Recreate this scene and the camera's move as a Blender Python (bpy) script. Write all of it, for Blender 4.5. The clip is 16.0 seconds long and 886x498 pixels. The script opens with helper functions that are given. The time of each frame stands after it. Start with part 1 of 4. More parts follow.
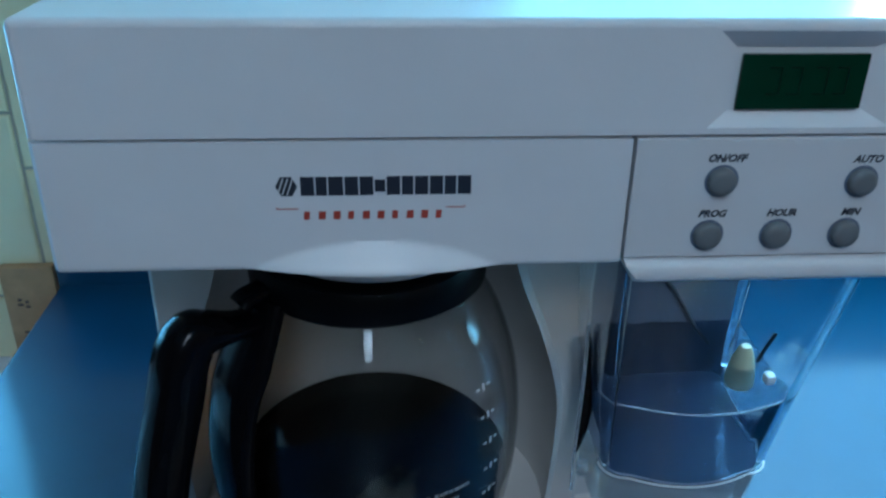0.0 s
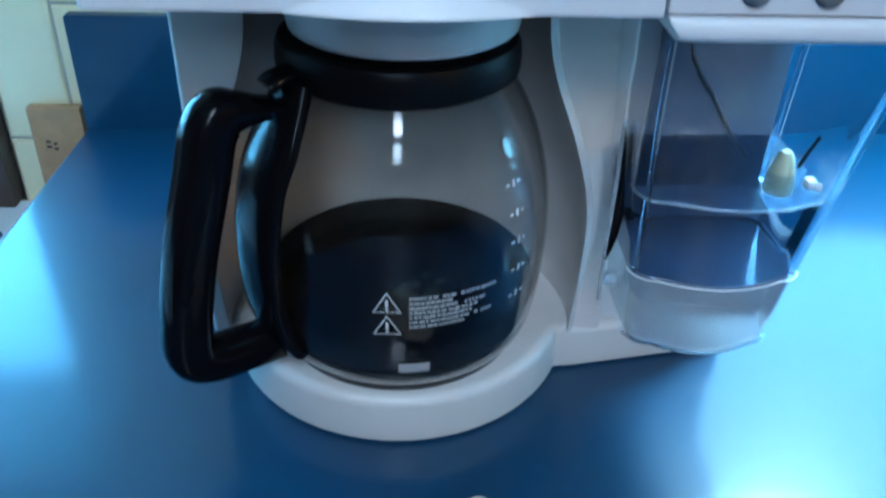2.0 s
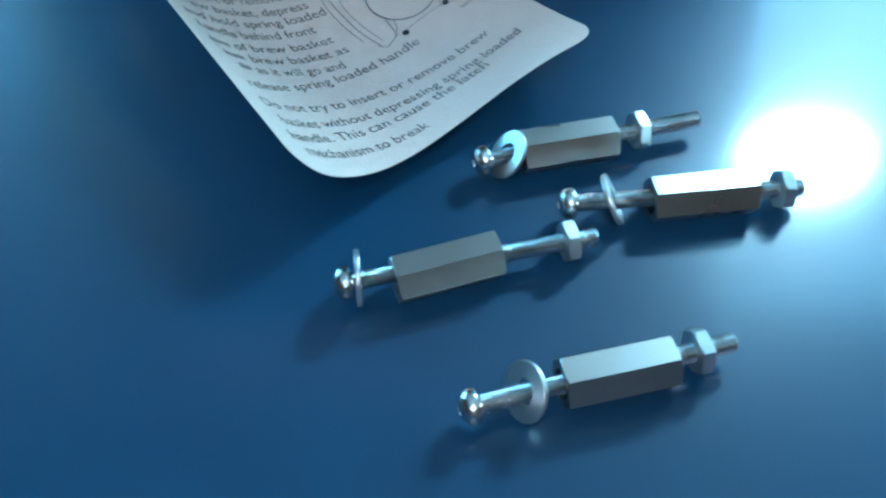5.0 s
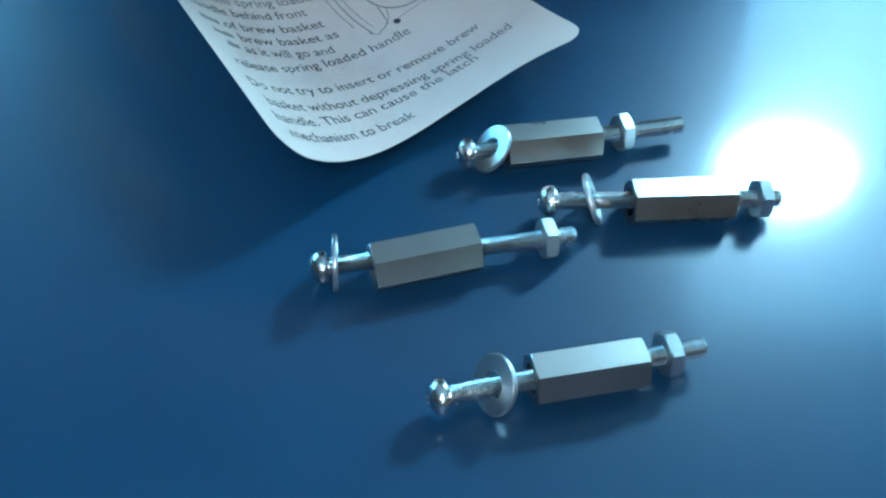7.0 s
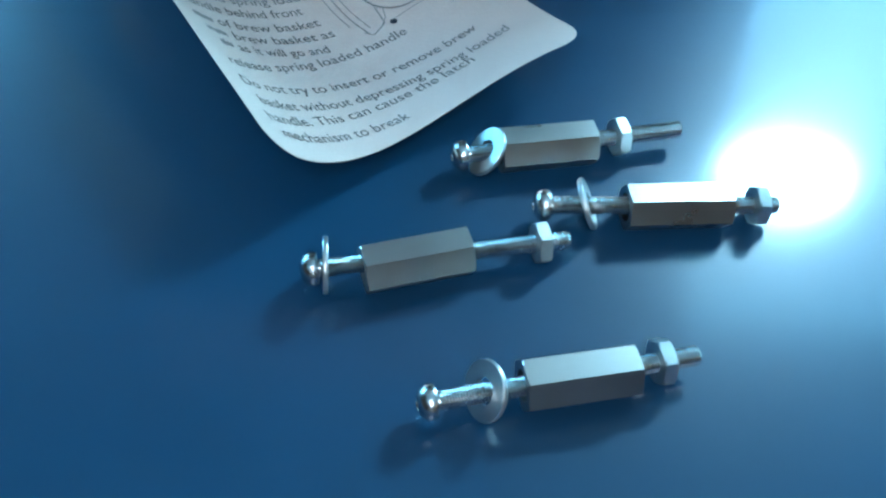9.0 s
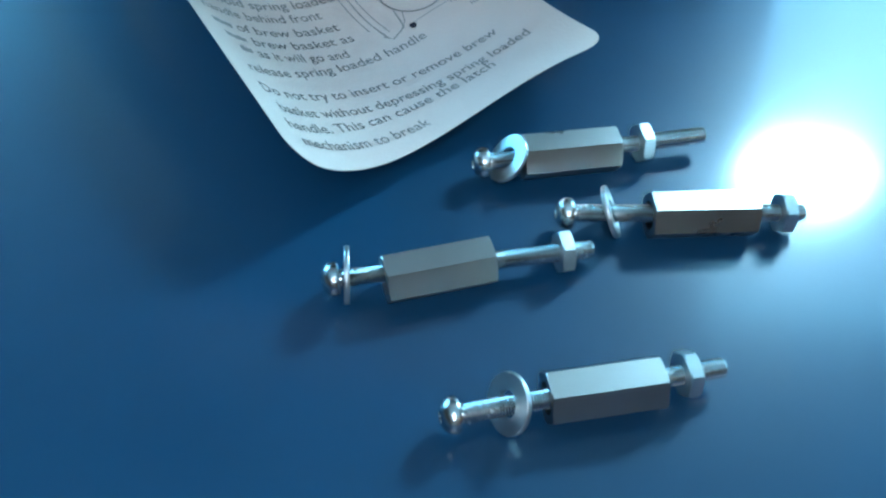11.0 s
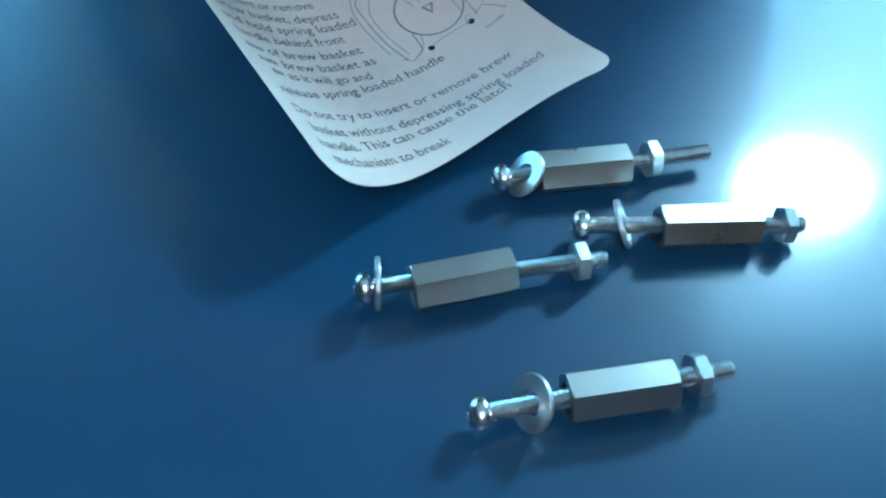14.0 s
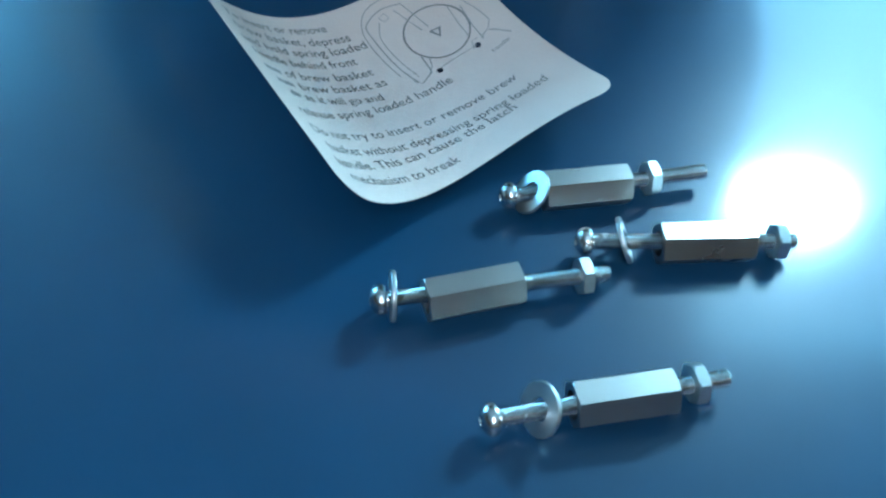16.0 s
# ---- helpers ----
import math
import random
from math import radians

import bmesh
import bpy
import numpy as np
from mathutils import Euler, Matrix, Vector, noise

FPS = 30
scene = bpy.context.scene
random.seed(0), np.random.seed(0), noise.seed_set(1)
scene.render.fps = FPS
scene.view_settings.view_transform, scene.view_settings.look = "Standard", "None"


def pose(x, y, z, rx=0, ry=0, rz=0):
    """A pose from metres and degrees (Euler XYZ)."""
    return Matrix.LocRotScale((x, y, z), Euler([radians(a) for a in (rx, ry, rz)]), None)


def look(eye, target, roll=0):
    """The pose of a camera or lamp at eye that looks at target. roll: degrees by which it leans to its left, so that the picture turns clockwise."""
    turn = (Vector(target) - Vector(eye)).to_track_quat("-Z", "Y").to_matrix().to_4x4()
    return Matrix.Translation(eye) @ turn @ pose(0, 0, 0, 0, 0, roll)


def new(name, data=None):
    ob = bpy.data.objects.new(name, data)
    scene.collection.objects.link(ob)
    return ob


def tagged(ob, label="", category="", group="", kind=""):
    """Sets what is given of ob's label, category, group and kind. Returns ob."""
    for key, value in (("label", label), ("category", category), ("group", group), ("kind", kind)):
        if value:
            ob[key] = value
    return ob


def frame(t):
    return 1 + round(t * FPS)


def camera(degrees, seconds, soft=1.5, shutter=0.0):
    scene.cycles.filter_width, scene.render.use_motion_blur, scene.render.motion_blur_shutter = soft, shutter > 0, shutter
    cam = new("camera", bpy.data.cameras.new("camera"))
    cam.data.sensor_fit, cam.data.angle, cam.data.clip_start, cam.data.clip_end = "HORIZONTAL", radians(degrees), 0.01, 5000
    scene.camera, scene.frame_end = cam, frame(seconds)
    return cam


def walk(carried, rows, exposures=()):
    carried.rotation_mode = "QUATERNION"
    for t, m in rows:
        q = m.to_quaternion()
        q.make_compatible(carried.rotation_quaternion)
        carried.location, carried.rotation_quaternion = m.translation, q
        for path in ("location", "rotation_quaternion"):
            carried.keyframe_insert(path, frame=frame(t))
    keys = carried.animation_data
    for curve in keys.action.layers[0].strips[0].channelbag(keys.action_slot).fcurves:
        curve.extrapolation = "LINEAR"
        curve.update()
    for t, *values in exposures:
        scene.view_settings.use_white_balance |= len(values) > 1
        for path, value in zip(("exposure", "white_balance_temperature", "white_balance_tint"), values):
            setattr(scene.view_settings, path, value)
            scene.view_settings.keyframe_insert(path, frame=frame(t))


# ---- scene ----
cam = camera(55.3, 16.0, soft=2.4, shutter=0.5)
EXPOSURES = [(0.0, -0.50, 5350, 8), (0.5, -0.42, 5080, 8), (0.9, -0.28, 5200, 8), (1.5, 0.2, 5250, 9), (2.3, 0.69, 5280, 11), (3.0, 0.88, 5380, 10.5), (3.5, 0.52, 5450, 9.5), (4.2, 0.19, 5550, 8), (5.0, 0.18, 5550, 8), (16.0, 0.23, 5550, 8)]
PATH = [
    (0, (-0.00606, 0.02319, 0.37547), (0.12744, 1.80523, -0.52258), 0.92),
    (0.5, (-0.00608, 0.0228, 0.36681), (0.10161, 1.78706, -0.56902), 0.91),
    (1, (-0.00695, 0.01733, 0.35288), (0.07973, 1.75855, -0.62723), 1.07),
    (1.5, (-0.00806, 0.00908, 0.33663), (0.06677, 1.72605, -0.68631), 1.51),
    (2, (-0.00788, 0.00403, 0.32274), (0.06306, 1.68847, -0.75319), 1.53),
    (2.5, (-0.00199, 0.00061, 0.29813), (0.0578, 1.62916, -0.86129), 1.19),
    (3, (-0.00168, -0.00148, 0.26378), (0.06914, 1.56611, -0.97623), 1.45),
    (3.5, (-0.00029, 0.00648, 0.23013), (0.09374, 1.47668, -1.12253), 2.50),
    (4, (0.01413, 0.016, 0.18889), (0.094, 1.38594, -1.26607), 1.50),
    (4.5, (0.02333, 0.02547, 0.15351), (0.08962, 1.29141, -1.39342), 1.25),
    (5, (0.03003, 0.02983, 0.15158), (0.04723, 1.27763, -1.41133), 0.14),
    (5.2, (0.03314, 0.02964, 0.15147), (0.07483, 1.27358, -1.41405), 0.97),
    (7.3, (0.03027, 0.02906, 0.15199), (0.09718, 1.26354, -1.42012), 5.39),
    (7.5, (0.03223, 0.02932, 0.15253), (0.10438, 1.26487, -1.41853), 5.41),
    (8, (0.03151, 0.03048, 0.15216), (0.09914, 1.27045, -1.41561), 5.63),
    (8.5, (0.03134, 0.0311, 0.15063), (0.10238, 1.26602, -1.42096), 5.80),
    (9, (0.03204, 0.03082, 0.15019), (0.09741, 1.26886, -1.41921), 5.87),
    (9.2, (0.03111, 0.03161, 0.15006), (0.10842, 1.25983, -1.42648), 6.65),
    (11.3, (0.02963, 0.03449, 0.15129), (0.06166, 1.25974, -1.42914), 4.64),
    (11.5, (0.02735, 0.0338, 0.15273), (0.07534, 1.26867, -1.41977), 5.33),
    (12, (0.02511, 0.0292, 0.15806), (0.06785, 1.27902, -1.40275), 4.53),
    (12.5, (0.02423, 0.02524, 0.16036), (0.06526, 1.28428, -1.39307), 4.62),
    (13, (0.0221, 0.02588, 0.15986), (0.06764, 1.28784, -1.39107), 4.78),
    (13.5, (0.0234, 0.02752, 0.15885), (0.06415, 1.28558, -1.39538), 4.61),
    (14, (0.02376, 0.02613, 0.15946), (0.06392, 1.27841, -1.39945), 4.77),
    (14.5, (0.02362, 0.02215, 0.16062), (0.0679, 1.28097, -1.3929), 4.86),
    (15, (0.02161, 0.02004, 0.166), (0.07107, 1.28935, -1.3788), 5.10),
    (15.5, (0.01833, 0.02066, 0.16893), (0.08162, 1.3109, -1.35792), 5.89),
    (16, (0.01852, 0.01981, 0.16745), (0.07843, 1.29607, -1.37124), 5.66),
]
walk(cam, [(t, look(eye, target, roll)) for t, eye, target, roll in PATH], EXPOSURES)

# ---- world and lights ----
world = bpy.data.worlds.new("sky_world")
scene.world = world
world.use_nodes = True
wn = world.node_tree
sky = wn.nodes.new("ShaderNodeTexSky")
sky.sky_type = "NISHITA"
sky.sun_disc = False
sky.sun_elevation, sky.sun_rotation = radians(42), radians(32)
wn.links.new(sky.outputs["Color"], wn.nodes["Background"].inputs["Color"])
wn.nodes["Background"].inputs["Strength"].default_value = 0.08


def area_lamp(name, m, sx, sy, watts, colour):
    d = bpy.data.lights.new(name, "AREA")
    d.shape, d.size, d.size_y, d.energy, d.color = "RECTANGLE", sx, sy, watts, colour
    ob = new(name, d)
    ob.matrix_world = m
    return ob


# daylight in the window openings
area_lamp("window_daylight", look((0.62, 0.845, 0.55), (0.62, -1.0, 0.20)), 1.05, 0.80, 17.0, (0.25, 0.75, 1.0))
area_lamp("side_window_daylight", look((-0.850, 0.845, 0.225), (-0.850, -1.0, 0.02)), 0.93, 0.32, 11.8, (0.20, 0.66, 1.0))
area_lamp("end_window_daylight", look((1.99, 0.61, 0.275), (-1.0, 0.61, 0.1)), 0.22, 0.24, 3.2, (0.32, 0.80, 1.0))
area_lamp("rear_window_daylight", look((-0.05, -1.80, 1.24), (-0.05, 0.0, 0.35)), 0.26, 0.36, 4.0, (0.72, 0.90, 1.0))
# the long light under the ceiling
area_lamp("ceiling_light_tube", pose(-0.03, -1.05, 1.450), 0.26, 0.98, 19.0, (0.84, 0.91, 0.95))

# ---- materials ----


def mat(name, colour, rough=0.5, metal=0.0, vary=0.0, scale=60.0, bump=0.0, bscale=400.0, spec=0.5, rough_vary=0.0, coat=0.0):
    """A node material: base colour mottled at two scales, fine relief, uneven gloss."""
    m = bpy.data.materials.new(name)
    m.use_nodes = True
    n, l = m.node_tree.nodes, m.node_tree.links
    b = n["Principled BSDF"]
    b.inputs["Base Color"].default_value = (*colour, 1)
    b.inputs["Roughness"].default_value = rough
    b.inputs["Metallic"].default_value = metal
    b.inputs["Specular IOR Level"].default_value = spec
    b.inputs["Coat Weight"].default_value, b.inputs["Coat Roughness"].default_value = coat, 0.13
    tc = n.new("ShaderNodeTexCoord")
    if vary or rough_vary:
        a = n.new("ShaderNodeTexNoise")
        a.inputs["Scale"].default_value, a.inputs["Detail"].default_value = scale, 6
        c = n.new("ShaderNodeTexNoise")
        c.inputs["Scale"].default_value, c.inputs["Detail"].default_value = scale / 9, 3
        l.new(tc.outputs["Object"], a.inputs["Vector"])
        l.new(tc.outputs["Object"], c.inputs["Vector"])
        add = n.new("ShaderNodeMath")
        add.operation = "ADD"
        l.new(a.outputs["Fac"], add.inputs[0])
        l.new(c.outputs["Fac"], add.inputs[1])
        if vary:
            ramp = n.new("ShaderNodeMapRange")
            ramp.inputs["From Min"].default_value, ramp.inputs["From Max"].default_value = 0.6, 1.4
            ramp.inputs["To Min"].default_value, ramp.inputs["To Max"].default_value = 1 - vary, 1 + vary
            l.new(add.outputs[0], ramp.inputs["Value"])
            mul = n.new("ShaderNodeVectorMath")
            mul.operation = "SCALE"
            mul.inputs[0].default_value = colour
            l.new(ramp.outputs[0], mul.inputs["Scale"])
            l.new(mul.outputs[0], b.inputs["Base Color"])
        if rough_vary:
            r2 = n.new("ShaderNodeMapRange")
            r2.inputs["From Min"].default_value, r2.inputs["From Max"].default_value = 0.6, 1.4
            r2.inputs["To Min"].default_value, r2.inputs["To Max"].default_value = max(0.02, rough - rough_vary), rough + rough_vary
            l.new(add.outputs[0], r2.inputs["Value"])
            l.new(r2.outputs[0], b.inputs["Roughness"])
    if bump:
        g = n.new("ShaderNodeTexNoise")
        g.inputs["Scale"].default_value, g.inputs["Detail"].default_value = bscale, 4
        l.new(tc.outputs["Object"], g.inputs["Vector"])
        bp = n.new("ShaderNodeBump")
        bp.inputs["Strength"].default_value, bp.inputs["Distance"].default_value = bump, 0.0005
        l.new(g.outputs["Fac"], bp.inputs["Height"])
        l.new(bp.outputs[0], b.inputs["Normal"])
    return m


def clear(name, colour, ior, rough=0.0):
    m = bpy.data.materials.new(name)
    m.use_nodes = True
    b = m.node_tree.nodes["Principled BSDF"]
    b.inputs["Base Color"].default_value = (*colour, 1)
    b.inputs["Transmission Weight"].default_value = 1
    b.inputs["IOR"].default_value, b.inputs["Roughness"].default_value = ior, rough
    return m


def glow(name, colour, strength):
    m = bpy.data.materials.new(name)
    m.use_nodes = True
    b = m.node_tree.nodes["Principled BSDF"]
    b.inputs["Base Color"].default_value = (*colour, 1)
    b.inputs["Emission Color"].default_value = (*colour, 1)
    b.inputs["Emission Strength"].default_value = strength
    return m


M_WHITE = mat("white_plastic", (0.72, 0.72, 0.74), 0.38, vary=0.03, scale=40, bump=0.10, bscale=1500, rough_vary=0.06)
M_WHITE2 = mat("ivory_plastic", (0.58, 0.56, 0.54), 0.34, vary=0.04, scale=30, bump=0.08, bscale=1500, rough_vary=0.05)
M_PANEL = mat("panel_plastic", (0.67, 0.67, 0.69), 0.36, vary=0.03, scale=40, bump=0.08, bscale=1500, rough_vary=0.05)
M_BLACK = mat("black_plastic", (0.003, 0.003, 0.004), 0.12, vary=0.2, scale=50, bump=0.02, bscale=900, spec=0.12, rough_vary=0.04)
M_LID = mat("matt_black_plastic", (0.004, 0.004, 0.005), 0.34, vary=0.2, scale=50, bump=0.04, bscale=900, spec=0.14)
M_BTN = mat("grey_rubber", (0.16, 0.17, 0.18), 0.5, vary=0.08, scale=200, bump=0.1, bscale=2500)
M_LCD = mat("lcd_green", (0.003, 0.034, 0.016), 0.18, vary=0.25, scale=90)
M_LCDSEG = mat("lcd_segment", (0.003, 0.027, 0.013), 0.25)
M_INK = mat("dark_ink", (0.015, 0.02, 0.035), 0.45)
M_RED = mat("red_ink", (0.42, 0.06, 0.04), 0.45)
M_PRINT = mat("white_print", (0.62, 0.62, 0.62), 0.5)
M_PRINT2 = mat("grey_white_print", (0.30, 0.31, 0.31), 0.55, vary=0.35, scale=700)
M_PAPER = mat("paper", (0.59, 0.485, 0.435), 0.8, vary=0.04, scale=90, bump=0.25, bscale=900, spec=0.2)
M_FADED = mat("faded_print", (0.29, 0.27, 0.26), 0.8, vary=0.15, scale=500, spec=0.2)
M_PENCIL = mat("grey_print", (0.19, 0.18, 0.175), 0.8, spec=0.2)
M_COUNTER = mat("blue_laminate", (0.006, 0.037, 0.083), 0.40, vary=0.10, scale=30, bump=0.02, bscale=900, spec=0.25, rough_vary=0.03, coat=0.60)
M_STEEL = mat("zinc_steel", (0.60, 0.62, 0.62), 0.22, 1.0, vary=0.15, scale=300, bump=0.15, bscale=1800, rough_vary=0.08)
M_SPACER = mat("dull_spacer", (0.47, 0.45, 0.43), 0.29, 1.0, vary=0.10, scale=90, bump=0.012, bscale=500, rough_vary=0.03)
M_PLATE = mat("warming_plate", (0.03, 0.03, 0.032), 0.35, vary=0.15, scale=90)
M_COFFEE = mat("coffee", (0.003, 0.0025, 0.0025), 0.04, spec=0.14)
M_STAIN = mat("coffee_stain", (0.007, 0.006, 0.005), 0.12, vary=0.4, scale=120, spec=0.25)
M_STAIN.node_tree.nodes["Principled BSDF"].inputs["Alpha"].default_value = 0.75
M_WALL = mat("cream_paint", (0.66, 0.65, 0.60), 0.6, vary=0.05, scale=8, bump=0.15, bscale=120)
M_TILE = mat("cream_tile", (0.74, 0.69, 0.45), 0.16, vary=0.05, scale=20, rough_vary=0.04)
M_GROUT = mat("grout", (0.36, 0.35, 0.30), 0.85, vary=0.1, scale=200)
M_WOOD = mat("light_wood", (0.40, 0.24, 0.12), 0.5, vary=0.22, scale=70, bump=0.2, bscale=300)
M_BROWN = mat("brown_wood", (0.055, 0.035, 0.028), 0.45, vary=0.2, scale=40, bump=0.2, bscale=200)
M_FLOOR = mat("floor_vinyl", (0.22, 0.18, 0.14), 0.4, vary=0.15, scale=12)
# for unseen walls: dark to cut fill light, brown to tint reflections
M_REAR = mat("dark_unseen_wall", (0.085, 0.055, 0.038), 0.6, vary=0.15, scale=12)
M_ZINC = mat("dull_zinc", (0.55, 0.57, 0.57), 0.33, 0.95, vary=0.12, scale=400, bump=0.15, bscale=2000, rough_vary=0.08)
M_CEIL = mat("white_paint", (0.74, 0.74, 0.73), 0.7, vary=0.03, scale=6)
M_TRIM = mat("trim_paint", (0.75, 0.75, 0.73), 0.35, vary=0.03, scale=20)
M_ENAMEL = mat("white_enamel", (0.74, 0.77, 0.78), 0.2, vary=0.04, scale=20)
M_WIRE = mat("blue_wire", (0.02, 0.05, 0.12), 0.3, vary=0.1, scale=80)
M_GLASS = clear("carafe_glass", (0.82, 0.825, 0.825), 1.38)
M_TANK = clear("clear_plastic", (0.90, 0.93, 0.96), 1.30, 0.01)
M_SKIRT = clear("frosted_plastic", (0.66, 0.72, 0.77), 1.35, 0.14)
M_SKIRT.node_tree.nodes["Principled BSDF"].inputs["Transmission Weight"].default_value = 0.72
M_WATER = clear("water", (0.61, 0.67, 0.79), 1.10)
M_PANE = clear("window_glass", (0.97, 0.98, 0.98), 1.45)
M_FOAM = mat("yellow_plastic", (0.42, 0.45, 0.30), 0.5, vary=0.08, scale=150)
M_SLATE = mat("grey_plastic", (0.14, 0.172, 0.245), 0.4, vary=0.06, scale=60)
M_BULB = glow("daylight_bulb", (0.52, 0.90, 1.0), 230.0)
M_WARM = glow("warm_bulb", (1.0, 0.62, 0.28), 260.0)

# ---- helpers of this scene ----


def bm_box(x0, x1, y0, y1, z0, z1, bev=0.0, seg=2):
    bm = bmesh.new()
    bmesh.ops.create_cube(bm, size=1)
    for v in bm.verts:
        v.co = ((x0 + x1) / 2 + v.co.x * (x1 - x0), (y0 + y1) / 2 + v.co.y * (y1 - y0), (z0 + z1) / 2 + v.co.z * (z1 - z0))
    if bev:
        bmesh.ops.bevel(bm, geom=bm.edges[:], offset=bev, segments=seg, profile=0.5, affect="EDGES")
    return bm


def loft(bm, loops, close_ends=True, around=True):
    """Joins loops of equally many points by quads."""
    rows = [[bm.verts.new(p) for p in loop] for loop in loops]
    n = len(rows[0])
    for a, b in zip(rows, rows[1:]):
        for i in range(n if around else n - 1):
            j = (i + 1) % n
            bm.faces.new((a[i], a[j], b[j], b[i]))
    if close_ends:
        bm.faces.new(rows[0][::-1])
        bm.faces.new(rows[-1])
    return rows


def lathe(profile, cx, cy, n=96, bm=None):
    """A turned shape from (radius, height) pairs round a vertical axis; radius 0 closes it."""
    bm = bm or bmesh.new()
    rows = []
    for r, z in profile:
        if r < 1e-6:
            rows.append([bm.verts.new((cx, cy, z))])
        else:
            rows.append([bm.verts.new((cx + r * math.cos(2 * math.pi * i / n), cy + r * math.sin(2 * math.pi * i / n), z)) for i in range(n)])
    for a, b in zip(rows, rows[1:]):
        for i in range(n):
            j = (i + 1) % n
            q = [a[i % len(a)], a[j % len(a)], b[j % len(b)], b[i % len(b)]]
            q = list(dict.fromkeys(q))
            if len(q) > 2:
                bm.faces.new(q)
    return bm


def smooth_path(pts, n):
    """Points along a Catmull-Rom curve through pts."""
    pts = [Vector(p) for p in pts]
    ext = [2 * pts[0] - pts[1], *pts, 2 * pts[-1] - pts[-2]]
    out = []
    for k in range(len(pts) - 1):
        a, b, c, d = ext[k : k + 4]
        for i in range(n):
            t = i / n
            out.append(0.5 * ((2 * b) + (c - a) * t + (2 * a - 5 * b + 4 * c - d) * t * t + (3 * b - a - 3 * c + d) * t**3))
    return out + [pts[-1]]


def tube(bm, pts, r, n=8):
    """A round bar along points."""
    loops = []
    pts = [Vector(p) for p in pts]
    side = None
    for i, p in enumerate(pts):
        d = (pts[min(i + 1, len(pts) - 1)] - pts[max(i - 1, 0)]).normalized()
        if side is None:
            side = d.cross(Vector((0.31, 0.52, 0.79))).normalized()
        side = (side - d * side.dot(d)).normalized()
        up = d.cross(side)
        loops.append([p + r * (math.cos(2 * math.pi * k / n) * side + math.sin(2 * math.pi * k / n) * up) for k in range(n)])
    loft(bm, loops)
    return bm


def shade(me, angle=38):
    for p in me.polygons:
        p.use_smooth = True
    me.set_sharp_from_angle(angle=radians(angle))
    if len(me.polygons) > 600:
        return
    # large faces keep their own direction beside narrow rounded edges
    at = {}
    for p in me.polygons:
        for v in p.vertices:
            at.setdefault(v, []).append(p)
    limit, normals = math.cos(radians(angle)), []
    for p in me.polygons:
        for v in p.vertices:
            n = Vector((0, 0, 0))
            for q in at[v]:
                if q.normal.dot(p.normal) > limit:
                    n += q.normal * q.area
            normals.append(n.normalized() if n.length > 0 else p.normal.copy())
    me.normals_split_custom_set(normals)


def part(name, bm, material, parent=None, label="", angle=38, recalc=True):
    """One mesh object, under a thing or a part where one is given."""
    if recalc:
        bmesh.ops.recalc_face_normals(bm, faces=bm.faces[:])
    me = bpy.data.meshes.new(name)
    bm.to_mesh(me)
    bm.free()
    me.materials.append(material)
    shade(me, angle)
    ob = new(name, me)
    if parent is not None:
        ob.parent = parent
        ob.matrix_parent_inverse = parent.matrix_world.inverted()
    if label:
        ob["label"] = label
    return ob


def empty(name, place, label, category, group="", kind=""):
    ob = new(name)
    ob.empty_display_size = 0.02
    ob.matrix_world = Matrix.Translation(place)
    return tagged(ob, label, category, group, kind)


def text_bm(body, size, shear=0.0, bold=0.0, align="CENTER"):
    """Flat letters in the xy plane."""
    c = bpy.data.curves.new("text", "FONT")
    c.body, c.size, c.shear, c.offset, c.align_x, c.resolution_u = body, size, shear, bold, align, 3
    ob = bpy.data.objects.new("text", c)
    me = bpy.data.meshes.new_from_object(ob)
    bm = bmesh.new()
    bm.from_mesh(me)
    bpy.data.objects.remove(ob)
    bpy.data.curves.remove(c)
    bpy.data.meshes.remove(me)
    return bm


def quad_strip(bm, pts, w, closed=False):
    """A flat line of width w through 2D points."""
    pts = [Vector((p[0], p[1], 0)) for p in pts]
    n = len(pts)
    rows = []
    for i, p in enumerate(pts):
        a, b = (pts[i - 1], pts[(i + 1) % n]) if closed else (pts[max(i - 1, 0)], pts[min(i + 1, n - 1)])
        d = (b - a).normalized()
        s = Vector((-d.y, d.x, 0)) * w / 2
        rows.append((bm.verts.new(p - s), bm.verts.new(p + s)))
    for i in range(n if closed else n - 1):
        a, b = rows[i], rows[(i + 1) % n]
        bm.faces.new((a[0], b[0], b[1], a[1]))
    return bm


def on_front(bm, x, z, y):
    """Stands a flat drawing up on a face that looks towards -y."""
    for v in bm.verts:
        v.co = (x + v.co.x, y, z + v.co.y)
    return bm


# ---- the room ----
X0, X1, Y0, YB, ZF, ZC = -1.70, 1.90, -1.75, 0.730, -0.90, 1.50


def wall_with_holes(name, label, at, thick, holes, material):
    """A wall across y with rectangular openings through it, in order of x."""
    boxes, x = [], X0
    for h0, h1, hz0, hz1 in holes:
        boxes += [(x, h0, ZF, ZC), (h0, h1, ZF, hz0), (h0, h1, hz1, ZC)]
        x = h1
    bm = bmesh.new()
    for p, q, r, t in boxes + [(x, X1, ZF, ZC)]:
        b = bm_box(p, q, at, at + thick, r, t)
        me = bpy.data.meshes.new("t")
        b.to_mesh(me)
        b.free()
        bm.from_mesh(me)
        bpy.data.meshes.remove(me)
    bmesh.ops.remove_doubles(bm, verts=bm.verts[:], dist=1e-5)
    return tagged(part(name, bm, material), label, "wall", kind="structure")


